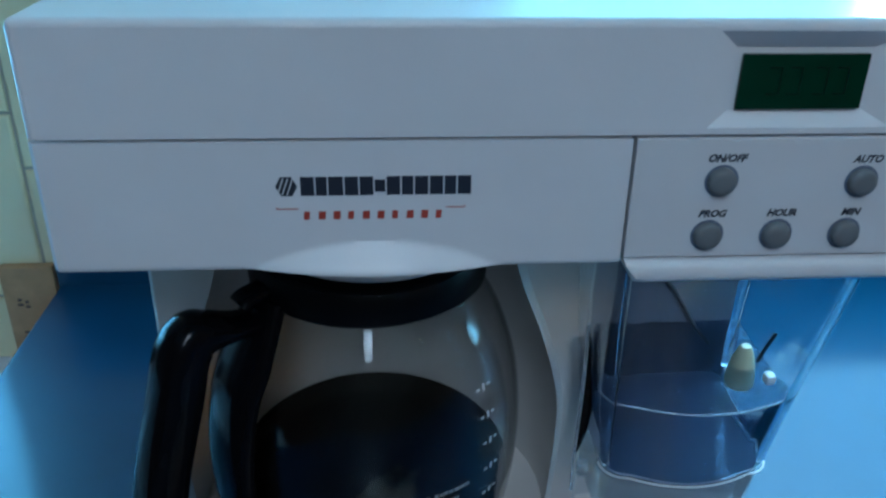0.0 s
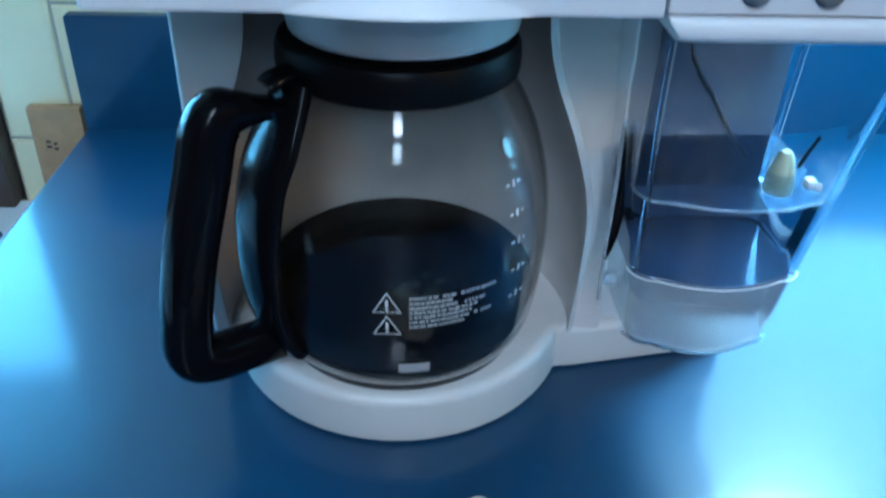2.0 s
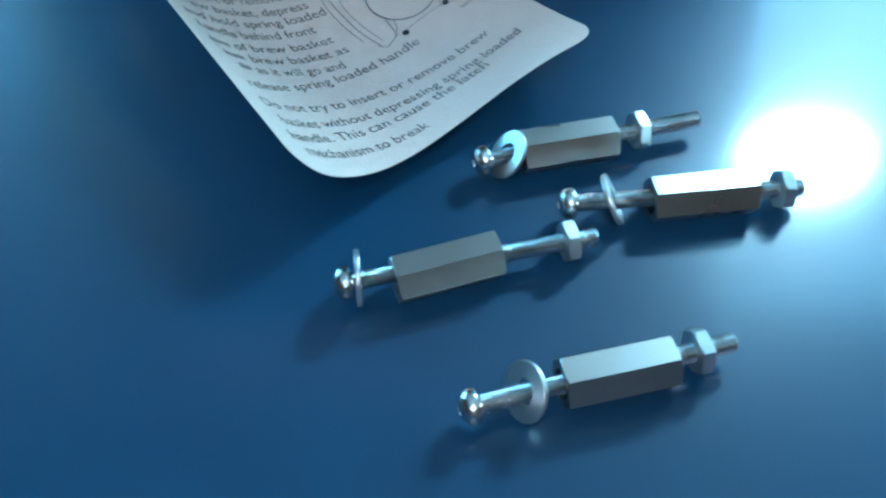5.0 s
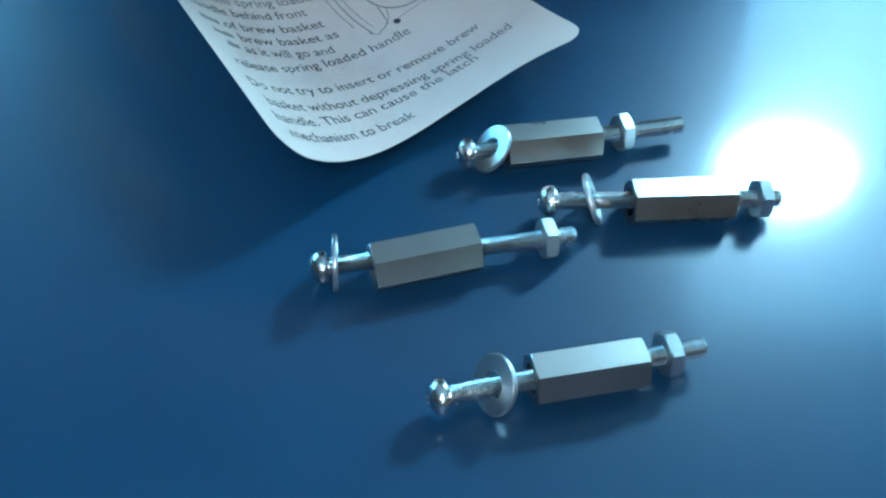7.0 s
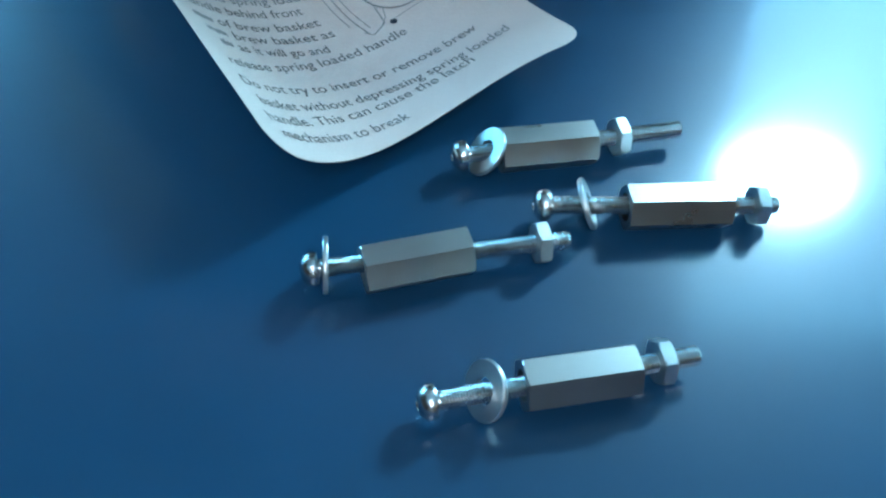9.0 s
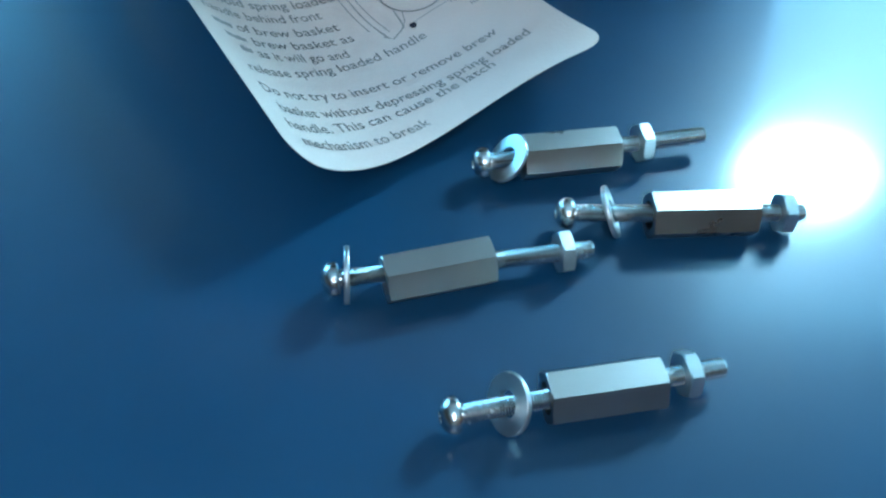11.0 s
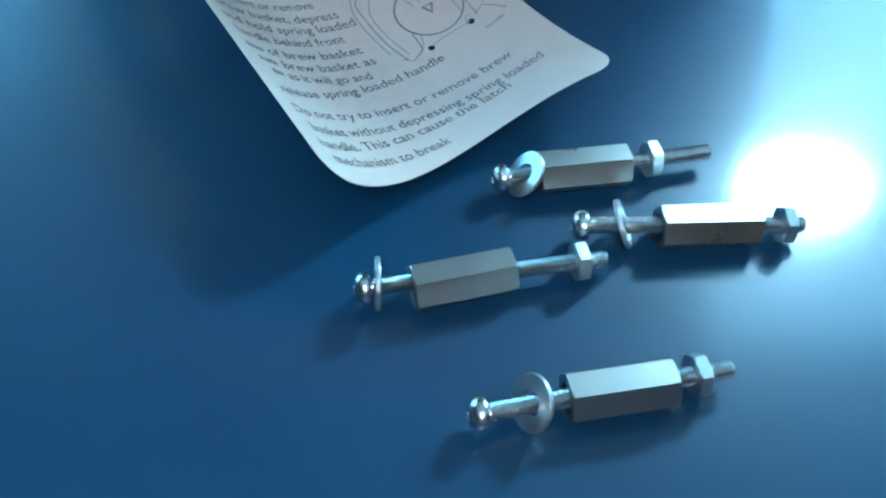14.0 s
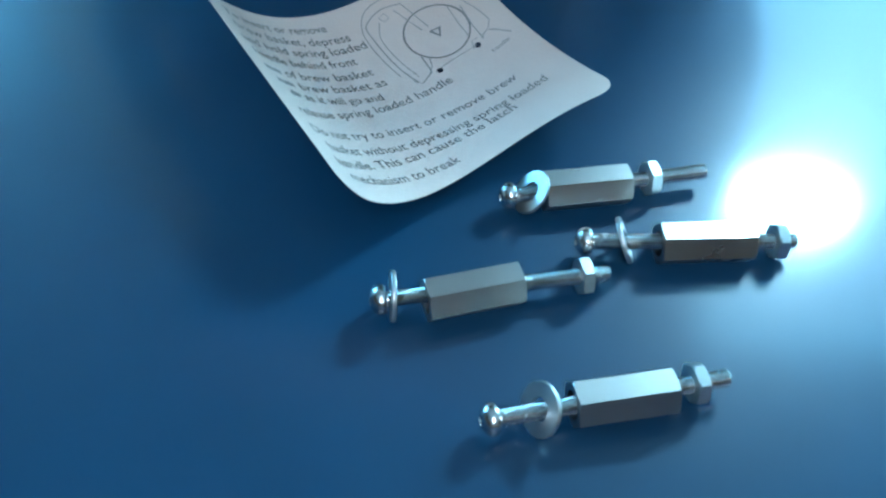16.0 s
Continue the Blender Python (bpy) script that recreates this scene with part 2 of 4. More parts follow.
W1 = (0.08, 1.16, 0.125, 0.98)
W2 = (-1.32, -0.379, 0.05, 0.45)
wall_back = wall_with_holes("wall_back", "cream painted kitchen wall behind the blue counter", YB, 0.14, (W2, W1), M_WALL)
W4 = (-0.20, 0.10, 1.04, 1.44)
# the rear and side walls are unseen; their dark brown is made up
wall_with_holes("wall_rear", "unseen rear wall, dark brown to cut fill light", Y0 - 0.14, 0.14, (W4,), M_REAR)
tagged(part("wall_left", bm_box(X0 - 0.12, X0, Y0 - 0.14, YB + 0.14, ZF, ZC), M_REAR), "unseen side wall, dark brown to cut fill light", "wall", kind="structure")
W3 = (0.48, 0.725, 0.15, 0.40)
bm = bmesh.new()
for p, q, r, t in ((Y0 - 0.14, W3[0], ZF, ZC), (W3[1], YB + 0.14, ZF, ZC), (W3[0], W3[1], ZF, W3[2]), (W3[0], W3[1], W3[3], ZC)):
    b = bm_box(X1, X1 + 0.12, p, q, r, t)
    me = bpy.data.meshes.new("t")
    b.to_mesh(me)
    b.free()
    bm.from_mesh(me)
    bpy.data.meshes.remove(me)
tagged(part("wall_right", bm, M_REAR), "unseen side wall, dark brown to cut fill light", "wall", kind="structure")
tagged(part("floor", bm_box(X0 - 0.12, X1 + 0.12, Y0 - 0.14, YB + 0.14, ZF - 0.1, ZF), M_FLOOR), "brown vinyl kitchen floor", "floor", kind="structure")
tagged(part("ceiling", bm_box(X0 - 0.12, X1 + 0.12, Y0 - 0.14, YB + 0.14, ZC, ZC + 0.1), M_CEIL), "white painted kitchen ceiling", "ceiling", kind="structure")


def window(name, hole, y, cols, rows_, label):
    a0, a1, z0, z1 = hole
    w = empty(name, ((a0 + a1) / 2, y, z0), label, "window", kind="structure")
    f = 0.03
    for p, q, r, s in ((a0, a0 + f, z0, z1), (a1 - f, a1, z0, z1), (a0 + f, a1 - f, z0, z0 + f), (a0 + f, a1 - f, z1 - f, z1)):
        part("window_frame", bm_box(p, q, y - 0.02, y + 0.02, r, s, 0.004), M_TRIM, w)
    for i in range(1, cols):
        x = a0 + (a1 - a0) * i / cols
        part("glazing_bar", bm_box(x - 0.012, x + 0.012, y - 0.012, y + 0.012, z0 + f, z1 - f, 0.003), M_TRIM, w)
    for i in range(1, rows_):
        z = z0 + (z1 - z0) * i / rows_
        part("glazing_bar", bm_box(a0 + f, a1 - f, y - 0.014, y + 0.014, z - 0.018, z + 0.018, 0.003), M_TRIM, w)
    pane = part("pane", bm_box(a0 + f, a1 - f, y - 0.002, y + 0.002, z0 + f, z1 - f), M_PANE, w)
    pane.visible_shadow = False
    return w


window("window_1", W1, 0.80, 1, 1, "white framed daylight window over the counter")
window("window_2", W2, 0.80, 1, 1, "white framed daylight window beside the tiles")
window("window_4", W4, -1.835, 1, 3, "white framed daylight window with glazing bars")
win3 = empty("window_3", (X1 + 0.06, 0.61, W3[2]), "narrow white framed daylight window at the end of the counter", "window", kind="structure")
for p, q, r, t in ((W3[0], W3[0] + 0.02, W3[2], W3[3]), (W3[1] - 0.02, W3[1], W3[2], W3[3]), (W3[0] + 0.02, W3[1] - 0.02, W3[2], W3[2] + 0.02), (W3[0] + 0.02, W3[1] - 0.02, W3[3] - 0.02, W3[3])):
    part("window_frame", bm_box(X1 + 0.03, X1 + 0.07, p, q, r, t, 0.004), M_TRIM, win3)
pane = part("pane", bm_box(X1 + 0.048, X1 + 0.052, W3[0] + 0.02, W3[1] - 0.02, W3[2] + 0.02, W3[3] - 0.02), M_PANE, win3)
pane.visible_shadow = False
CLY = -1.05
clight = empty("ceiling_light", (-0.03, CLY, ZC), "long white ceiling light with cross bars", "lamp")
part("backing", bm_box(-0.175, 0.115, CLY - 0.505, CLY + 0.505, 1.475, 1.4995), M_TRIM, clight)
for p, q, r, t in ((-0.19, -0.165, CLY - 0.52, CLY + 0.52), (0.105, 0.13, CLY - 0.52, CLY + 0.52), (-0.165, 0.105, CLY - 0.52, CLY - 0.495), (-0.165, 0.105, CLY + 0.495, CLY + 0.52)):
    part("frame", bm_box(p, q, r, t, 1.448, 1.4995, 0.003), M_TRIM, clight)
for y in (CLY - 0.05, CLY + 0.22, CLY + 0.38):
    part("cross_bar", bm_box(-0.165, 0.105, y - 0.02, y + 0.02, 1.440, 1.4475, 0.002), M_TRIM, clight)

# tiles on the wall beside the counter
tile_meshes = {}


def tile(x0, x1, z0, z1):
    key = (round(x1 - x0, 4), round(z1 - z0, 4))
    if key not in tile_meshes:
        bm = bm_box(-key[0] / 2, key[0] / 2, -0.008, 0, -key[1] / 2, key[1] / 2)
        front = [e for e in bm.edges if all(v.co.y < -0.007 for v in e.verts)]
        bmesh.ops.bevel(bm, geom=front, offset=0.0035, segments=3, profile=0.5, affect="EDGES")
        me = bpy.data.meshes.new("tile")
        bm.to_mesh(me)
        bm.free()
        me.materials.append(M_TILE)
        shade(me, 50)
        tile_meshes[key] = me
    ob = new("tile", tile_meshes[key])
    ob.location = ((x0 + x1) / 2, YB - 0.0015, (z0 + z1) / 2)
    ob.parent = wall_back
    return ob


part("grout", bm_box(-0.377, -0.10, YB - 0.006, YB, -0.88, 0.9), M_GROUT, wall_back, "grey grout bed")
G, TH = 0.0025, 0.1735
for k in range(-5, 5):
    zb = -0.0175 + k * TH
    tile(-0.3765, -0.3163, zb + G / 2, zb + TH - G / 2)
    zb2 = 0.107 + (k - 1) * TH
    tile(-0.3138, -0.2010, zb2 + G / 2, zb2 + TH - G / 2)

# ---- counter ----
counter = empty("counter", (0.6, 0.0, -0.9), "blue laminate kitchen counter on a white base cabinet", "counter")
bm = bm_box(-0.300, 1.60, -0.36, 0.709, -0.038, 0.0)
edges = [e for e in bm.edges if all(v.co.z > -0.001 for v in e.verts) and not all(v.co.y > 0.7 for v in e.verts)]
bmesh.ops.bevel(bm, geom=edges, offset=0.004, segments=3, profile=0.5, affect="EDGES")
part("countertop", bm, M_COUNTER, counter, "glossy blue laminate countertop")
part("body", bm_box(-0.28, 1.58, -0.33, 0.706, -0.90, -0.038), M_TRIM, counter, "white painted cabinet body")
bm = bm_box(-0.300, 1.60, 0.709, 0.7225, -0.038, 0.1016)
edges = [e for e in bm.edges if all(v.co.z > 0.1 for v in e.verts)]
bmesh.ops.bevel(bm, geom=edges, offset=0.0025, segments=2, profile=0.5, affect="EDGES")
part("backsplash", bm, M_COUNTER, counter, "low blue laminate backsplash")

# ---- what stands beside the counter ----
cart = empty("cart", (-0.62, 0.45, -0.90), "white enamel kitchen cart beside the counter", "cart")
part("top", bm_box(-0.95, -0.335, 0.10, 0.722, -0.105, -0.080, 0.006), M_ENAMEL, cart)
for x, y in ((-0.93, 0.13), (-0.355, 0.13), (-0.93, 0.70), (-0.355, 0.70)):
    part("leg", bm_box(x - 0.014, x + 0.014, y - 0.014, y + 0.014, -0.90, -0.105, 0.003), M_ENAMEL, cart)
rack = empty("wire_rack", (-0.55, 0.50, -0.08), "dark blue wire rack lying on the white cart", "rack")
for i in range(8):
    x = -0.85 + i * 0.066
    part("wire", tube(bmesh.new(), [(x, 0.20, -0.070), (x + 0.02, 0.64, -0.070)], 0.004), M_WIRE, rack)
for y in (0.22, 0.42, 0.62):
    part("cross_wire", tube(bmesh.new(), [(-0.86, y, -0.0755), (-0.36, y, -0.0755)], 0.0045), M_WIRE, rack)

board = empty("brown_board", (-0.64, 0.71, -0.08), "dark brown wooden board with white top edge, on the cart", "board")
part("panel", bm_box(-0.93, -0.3795, 0.703, 0.727, -0.080, 0.028, 0.002), M_BROWN, board)
part("edge_strip", bm_box(-0.93, -0.3795, 0.700, 0.728, 0.028, 0.037, 0.002), M_ENAMEL, board, "white edge strip")

block = empty("wooden_block", (-0.327, 0.715, -0.08), "light wooden block with dark printed marks against the tiles", "block")
part("body", bm_box(-0.3505, -0.3035, 0.7085, 0.7195, -0.080, 0.0185, 0.0015), M_WOOD, block)
for z in (-0.018, -0.052):
    bm = bmesh.new()
    for dx, dz, w in ((-0.003, 0.004, 0.004), (-0.003, -0.001, 0.005), (0.003, 0.002, 0.0035), (0.003, -0.003, 0.004)):
        vs = [bm.verts.new((-0.334 + dx + sx * w / 2, 0.7083, z + dz + sz * 0.0014)) for sx, sz in ((-1, -1), (1, -1), (1, 1), (-1, 1))]
        bm.faces.new(vs)
    part("printed_mark", bm, M_BROWN, block, "dark printed mark")

# ---- coffee maker ----
CX, CY = -0.015, 0.394
HL, HR = -0.121, 0.184
maker = empty("coffee_maker", (0.03, 0.42, 0.0), "white plastic drip coffee maker standing on a blue counter", "coffee maker")

# upper housing with the sunk display
bm = bm_box(HL, HR, 0.289, 0.565, 0.2830, 0.3215)
front = min(bm.faces, key=lambda f: f.calc_center_median().y)
outer = list(front.verts)
bmesh.ops.delete(bm, geom=[front], context="FACES_ONLY")


def ring(bm, x0, x1, z0, z1, y):
    return [bm.verts.new(p) for p in ((x0, y, z0), (x1, y, z0), (x1, y, z1), (x0, y, z1))]


outer.sort(key=lambda v: (round(v.co.z, 4), v.co.x))
outer = [outer[0], outer[1], outer[3], outer[2]]
r1 = ring(bm, 0.1020, 0.1660, 0.2852, 0.3178, 0.289)
r2 = ring(bm, 0.1105, 0.1575, 0.2900, 0.3112, 0.2945)
for a, b in ((outer, r1), (r1, r2)):
    for i in range(4):
        j = (i + 1) % 4
        bm.faces.new((a[i], a[j], b[j], b[i]))
bm.faces.new(r2)
rim = [e for e in bm.edges if all(v.co.x in (outer[0].co.x, outer[1].co.x) for v in e.verts) and not all(abs(v.co.z - 0.283) < 1e-6 for v in e.verts)]
bmesh.ops.bevel(bm, geom=rim, offset=0.003, segments=4, profile=0.5, affect="EDGES")
housing = part("upper_housing", bm, M_WHITE, maker)
lcd = part("display", bm_box(0.1124, 0.1560, 0.2925, 0.2943, 0.2906, 0.3094, 0.0004), M_LCD, maker, "dark green display")
for x in (0.1240, 0.1310, 0.1400, 0.1470):
    zig = [(x - 0.0021, 0.3050), (x + 0.0021, 0.3050), (x + 0.0021, 0.2960), (x - 0.0021, 0.2960)]
    part("digit", on_front(quad_strip(bmesh.new(), zig, 0.0008), 0, 0, 0.2922), M_LCDSEG, lcd, "faint unlit digit")

# lower shell behind the front panels
part("lower_shell", bm_box(HL + 0.002, HR - 0.002, 0.301, 0.563, 0.2370, 0.2828, 0.002), M_WHITE2, maker)

# basket drawer front with its finger ledge
PX0, PX1, PZ0, PZ1 = HL, 0.0776, 0.2350, 0.2818
bm = bmesh.new()
nx, nz = 100, 30
gx = [PX0 + (PX1 - PX0) * i / nx for i in range(nx + 1)]
gz = [PZ0 + (PZ1 - PZ0) * (k / nz) ** 1.5 for k in range(nz + 1)]


def drawer_y(x, z):
    arc = PZ0 + 0.0105 * max(0.0, 1 - ((x + 0.0095) / 0.0435) ** 2)
    out = max(0.0, arc - z) * 0.72
    e = 0.0
    for d in (x - PX0, PX1 - x if PX1 - x > 0.002 else 1.0, z - PZ0 + 0.001):
        if d < 0.003:
            e += 0.003 - math.sqrt(max(0.0, 0.003**2 - (0.003 - d) ** 2))
    return 0.2885 - out + e * 0.8


rows = [[bm.verts.new((x, drawer_y(x, z), z)) for x in gx] for z in gz]
back = [[bm.verts.new((x, 0.3005, z)) for x in (PX0, PX1)] for z in (PZ0, PZ1)]
for a, b in zip(rows, rows[1:]):
    for i in range(nx):
        bm.faces.new((a[i], a[i + 1], b[i + 1], b[i]))
bm.faces.new((*rows[0][::-1], back[0][0], back[0][1]))
bm.faces.new((*rows[-1], back[1][1], back[1][0]))
bm.faces.new((*[r[0] for r in rows], back[1][0], back[0][0]))
bm.faces.new((*[r[-1] for r in rows][::-1], back[0][1], back[1][1]))
bm.faces.new((back[0][0], back[1][0], back[1][1], back[0][1]))
drawer = part("drawer_front", bm, M_WHITE, maker, "white drawer front with a curved finger ledge", 30)

# the maker's mark and the model's name as plain shapes


def printed_bar(name, pts, material, label, z, y=0.28835):
    bm = bmesh.new()
    bm.faces.new([bm.verts.new((x, zz, 0)) for x, zz in pts])
    return part(name, on_front(bm, 0.0, z, y), material, drawer, label)


def upright(x, w, h, lean=0.0):
    return ((x, -h), (x + w, -h), (x + w + lean, h), (x + lean, h))


printed_bar("mark_hexagon", [(-0.0392 + 0.0037 * math.cos(math.pi / 3 * k), 0.0040 * math.sin(math.pi / 3 * k)) for k in range(6)], M_INK, "dark blue printed six-sided mark", 0.2662)
for dx in (-0.0020, -0.0004, 0.0012):
    printed_bar("mark_stripe", [(-0.0392 + dx - 0.0013, -0.0030), (-0.0392 + dx - 0.0009, -0.0030), (-0.0392 + dx + 0.0013, 0.0030), (-0.0392 + dx + 0.0009, 0.0030)], M_WHITE, "thin pale stripe", 0.2662, 0.28820)
xx = -0.0345
for k, w in enumerate((0.0046, 0.0038, 0.0050, 0.0046, 0.0046, 0.0036, 0.0046, 0.0040, 0.0046, 0.0046, 0.0040, 0.0046)):
    printed_bar("mark_bar", upright(xx, w, 0.0034 if k != 5 else 0.0022), M_INK, "dark blue printed bar", 0.2662)
    xx += w + 0.00045
for pts in ([(-0.0430, 0.0032), (-0.0430, 0.0020), (-0.0355, 0.0020), (-0.0355, 0.0024), (-0.0425, 0.0024)], [(0.0212, 0.0032), (0.0207, 0.0024), (0.0146, 0.0024), (0.0146, 0.0020), (0.0212, 0.0020)]):
    printed_bar("red_flourish", pts, M_RED, "thin red printed line", 0.2558)
for k in range(10):
    printed_bar("red_bar", upright(-0.0340 + k * 0.0050, 0.0024 if k % 3 else 0.0020, 0.0015, 0.0002), M_RED, "small red printed bar", 0.2555)

# control panel, its buttons and their words
panel = part("control_panel", bm_box(0.0790, HR, 0.2892, 0.3005, 0.2362, 0.2818, 0.0012), M_PANEL, maker)
for word, x, z in (("ON/OFF", 0.1105, 0.2660), ("AUTO", 0.1610, 0.2652), ("PROG", 0.1085, 0.2452), ("HOUR", 0.1338, 0.2452), ("MIN", 0.1592, 0.2452)):
    bm = bmesh.new()
    n = 28
    loops = []
    for r, y in ((0.0051, 0.2896), (0.0050, 0.2876), (0.0047, 0.2868), (0.0038, 0.2862), (0.0020, 0.2858)):
        loops.append([(x + r * math.cos(2 * math.pi * k / n), y, z + r * math.sin(2 * math.pi * k / n)) for k in range(n)])
    loft(bm, loops)
    part("button", bm, M_BTN, panel, "round grey button", 60)
    # shade of the gap round the button, painted as a flat ring on the panel
    bm = bmesh.new()
    quad_strip(bm, [(0.0056 * math.cos(2 * math.pi * k / 32), 0.0056 * math.sin(2 * math.pi * k / 32)) for k in range(32)], 0.0009, True)
    part("button_shade_ring", on_front(bm, x, z, 0.28905), M_SLATE, panel, "thin flat ring painted as the shaded gap round a button")
    part("button_word", on_front(text_bm(word, 0.0037, 0.30, 0.00016), x + 0.0006, z + 0.0072, 0.28905), M_INK, panel, "dark slanted printed word " + word)

# rounded lip under the control panel
bm = bmesh.new()
loops = []
for i in range(25):
    u = i / 24
    x = 0.0795 + (HR - 0.0025 - 0.0795) * u
    e = min((x - 0.0795) / 0.006, 1.0)
    s = math.sqrt(max(0.03, 1 - (1 - e) ** 2))
    z1, z0 = 0.2356, 0.2356 - 0.0095 * s
    loops.append([(x, 0.2905, z1), (x, 0.2878, z1 - 0.0012 * s), (x, 0.2866, z1 - 0.0030 * s), (x, 0.2866, z0 + 0.003 * s), (x, 0.2880, z0 + 0.001 * s), (x, 0.2915, z0), (x, 0.330, z0), (x, 0.330, z1)])
loft(bm, loops)
part("lip", bm, M_WHITE, maker, "rounded white lip", 60)

# column with the hollow round the jug
levels = [0.028 + (0.2372 - 0.028) * k / 40 for k in range(41)]


HOLLOW = smooth_path([(0.020, 0.0945, 0), (0.06, 0.0975, 0), (0.095, 0.0985, 0), (0.12, 0.0955, 0), (0.15, 0.0865, 0), (0.175, 0.0770, 0), (0.20, 0.0712, 0), (0.25, 0.0690, 0)], 8)
HOLLOW_Z, HOLLOW_R = [p.x for p in HOLLOW], [p.y for p in HOLLOW]


def hollow(z):
    return float(np.interp(z, HOLLOW_Z, HOLLOW_R))


FY = 0.3780
loops = []
for z in levels:
    r = hollow(z)
    half = math.sqrt(r * r - (CY - FY) ** 2)
    a0 = math.atan2(FY - CY, -half) % (2 * math.pi)
    a1 = math.atan2(FY - CY, half)
    loop = [(-0.1180, 0.555, z), (-0.1180, FY + 0.004, z), (-0.1168, FY + 0.001, z), (min(-0.1150, CX - half - 0.0028), FY, z)]
    n = 36
    a1p = a1
    for k in range(n + 1):
        a = a0 + (a1p - a0) * k / n
        loop.append((CX + r * math.cos(a), CY + r * math.sin(a) * 1.0, z))
    loop += [(CX + half + 0.004, FY + 0.0045, z), (0.0965, FY + 0.0046, z), (0.0985, FY + 0.0066, z), (0.0985, 0.4020, z), (0.1780, 0.4060, z), (0.1790, 0.4080, z), (0.1790, 0.555, z)]
    loops.append(loop)
bm = bmesh.new()
loft(bm, loops)
part("column", bm, M_WHITE2, maker, "ivory column hollowed behind the jug", 42)
part("tank_backing", bm_box(0.0995, 0.1775, 0.4000, 0.4045, 0.045, 0.232, 0.001), M_SLATE, maker, "grey wall behind the water tank")

part("side_plate", bm_box(0.0987, 0.0994, 0.3850, 0.3995, 0.056, 0.2360), mat("mid_grey_plastic", (0.20, 0.215, 0.235), 0.4, vary=0.06, scale=60), maker, "grey side of the tank bay")

# base with a round nose
RB, BY = 0.0957, 0.4155
outline = [(0.1785, 0.560), (-0.1180, 0.560), (-0.1195, 0.400), (-0.1170, 0.3900), (-0.1115, 0.3860)]
for k in range(49):
    a = math.pi + 0.33 + (math.radians(337.5) - math.pi - 0.33) * k / 48
    outline.append((CX + RB * math.cos(a), BY + RB * math.sin(a)))
outline += [(0.0770, 0.3795), (0.0840, 0.3800), (0.1760, 0.3975), (0.1785, 0.4000)]
cen = Vector((0.02, 0.45))
loops = []
for z, inset in ((0.0015, 0.0015), (0.004, 0.0), (0.0245, 0.0005), (0.0280, 0.0016), (0.0297, 0.0038), (0.0303, 0.0070)):
    loop = []
    for i, p in enumerate(outline):
        a, b = Vector(outline[i - 1]), Vector(outline[(i + 1) % len(outline)])
        d = (b - a).normalized()
        nrm = Vector((-d.y, d.x))
        if nrm.dot(cen - Vector(p)) < 0 and i < 3:
            nrm = -nrm
        q = Vector(p) + nrm * inset
        loop.append((q.x, q.y, z))
    loops.append(loop)
bm = bmesh.new()
loft(bm, loops)
part("base", bm, M_WHITE2, maker, "ivory base with a round nose", 50)
for x, y in ((-0.09, 0.53), (0.15, 0.53), (-0.05, 0.36), (0.13, 0.41)):
    part("foot", lathe([(0, 0), (0.006, 0), (0.006, 0.003), (0, 0.003)], x, y, 16), M_BLACK, maker)
part("warming_plate", lathe([(0, 0.0298), (0.066, 0.0298), (0.066, 0.0318), (0.064, 0.0325), (0, 0.0325)], CX, CY, 72), M_PLATE, maker, "dark round warming plate")
# brew basket over the jug
part("brew_basket", lathe([(0, 0.2385), (0.0556, 0.2385), (0.0550, 0.2200), (0.0546, 0.2035), (0.0541, 0.2008), (0.0528, 0.1996), (0.0500, 0.1990), (0, 0.1988)], CX + 0.0025, CY), M_WHITE2, maker, "ivory brew basket")

bm = bmesh.new()
loft(bm, [[(0.0965, 0.3890 + i, z), (0.1735, 0.4025 + i, z), (0.1755, 0.4045 + i, z), (0.1755, 0.42, z), (0.0965, 0.42, z)] for z, i in ((0.0295, 0.0), (0.0520, 0.0), (0.0545, 0.0008), (0.0553, 0.0025))])
part("tank_shelf", bm, M_WHITE2, maker, "ivory shelf under the water tank")

# ---- water tank ----
tank = empty("water_tank", (0.137, 0.36, 0.04), "clear plastic water tank half full, hung on a white coffee maker", "water tank")


def tank_loop(z, inset=0.0):
    zs = (0.055, 0.062, 0.100, 0.143, 0.226)
    xl = float(np.interp(z, zs, (0.1000, 0.0975, 0.0950, 0.0900, 0.0850))) + inset
    xr = float(np.interp(z, zs, (0.1690, 0.1710, 0.1750, 0.1815, 0.1870))) - inset
    yf = float(np.interp(z, zs, (0.3250, 0.3220, 0.3180, 0.3140, 0.2935))) + inset
    yb = 0.3990 - inset
    r = 0.012
    loop = []
    for k in range(15):
        u = k / 14
        x = xl + r + (xr - xl - 2 * r) * u
        loop.append((x, yf + 0.0075 * (2 * u - 1) ** 2, z))
    ye = yf + 0.0075
    for k in range(1, 6):
        a = -math.pi / 2 + math.pi / 2 * k / 5
        loop.append((xr - r + r * math.cos(a), ye + r + r * math.sin(a), z))
    loop += [(xr, yb - 0.004, z), (xr - 0.004, yb, z), (xl + 0.004, yb, z), (xl, yb - 0.004, z)]
    for k in range(0, 5):
        a = math.pi + math.pi / 2 * k / 5
        loop.append((xl + r + r * math.cos(a), ye + r + r * math.sin(a), z))
    return loop


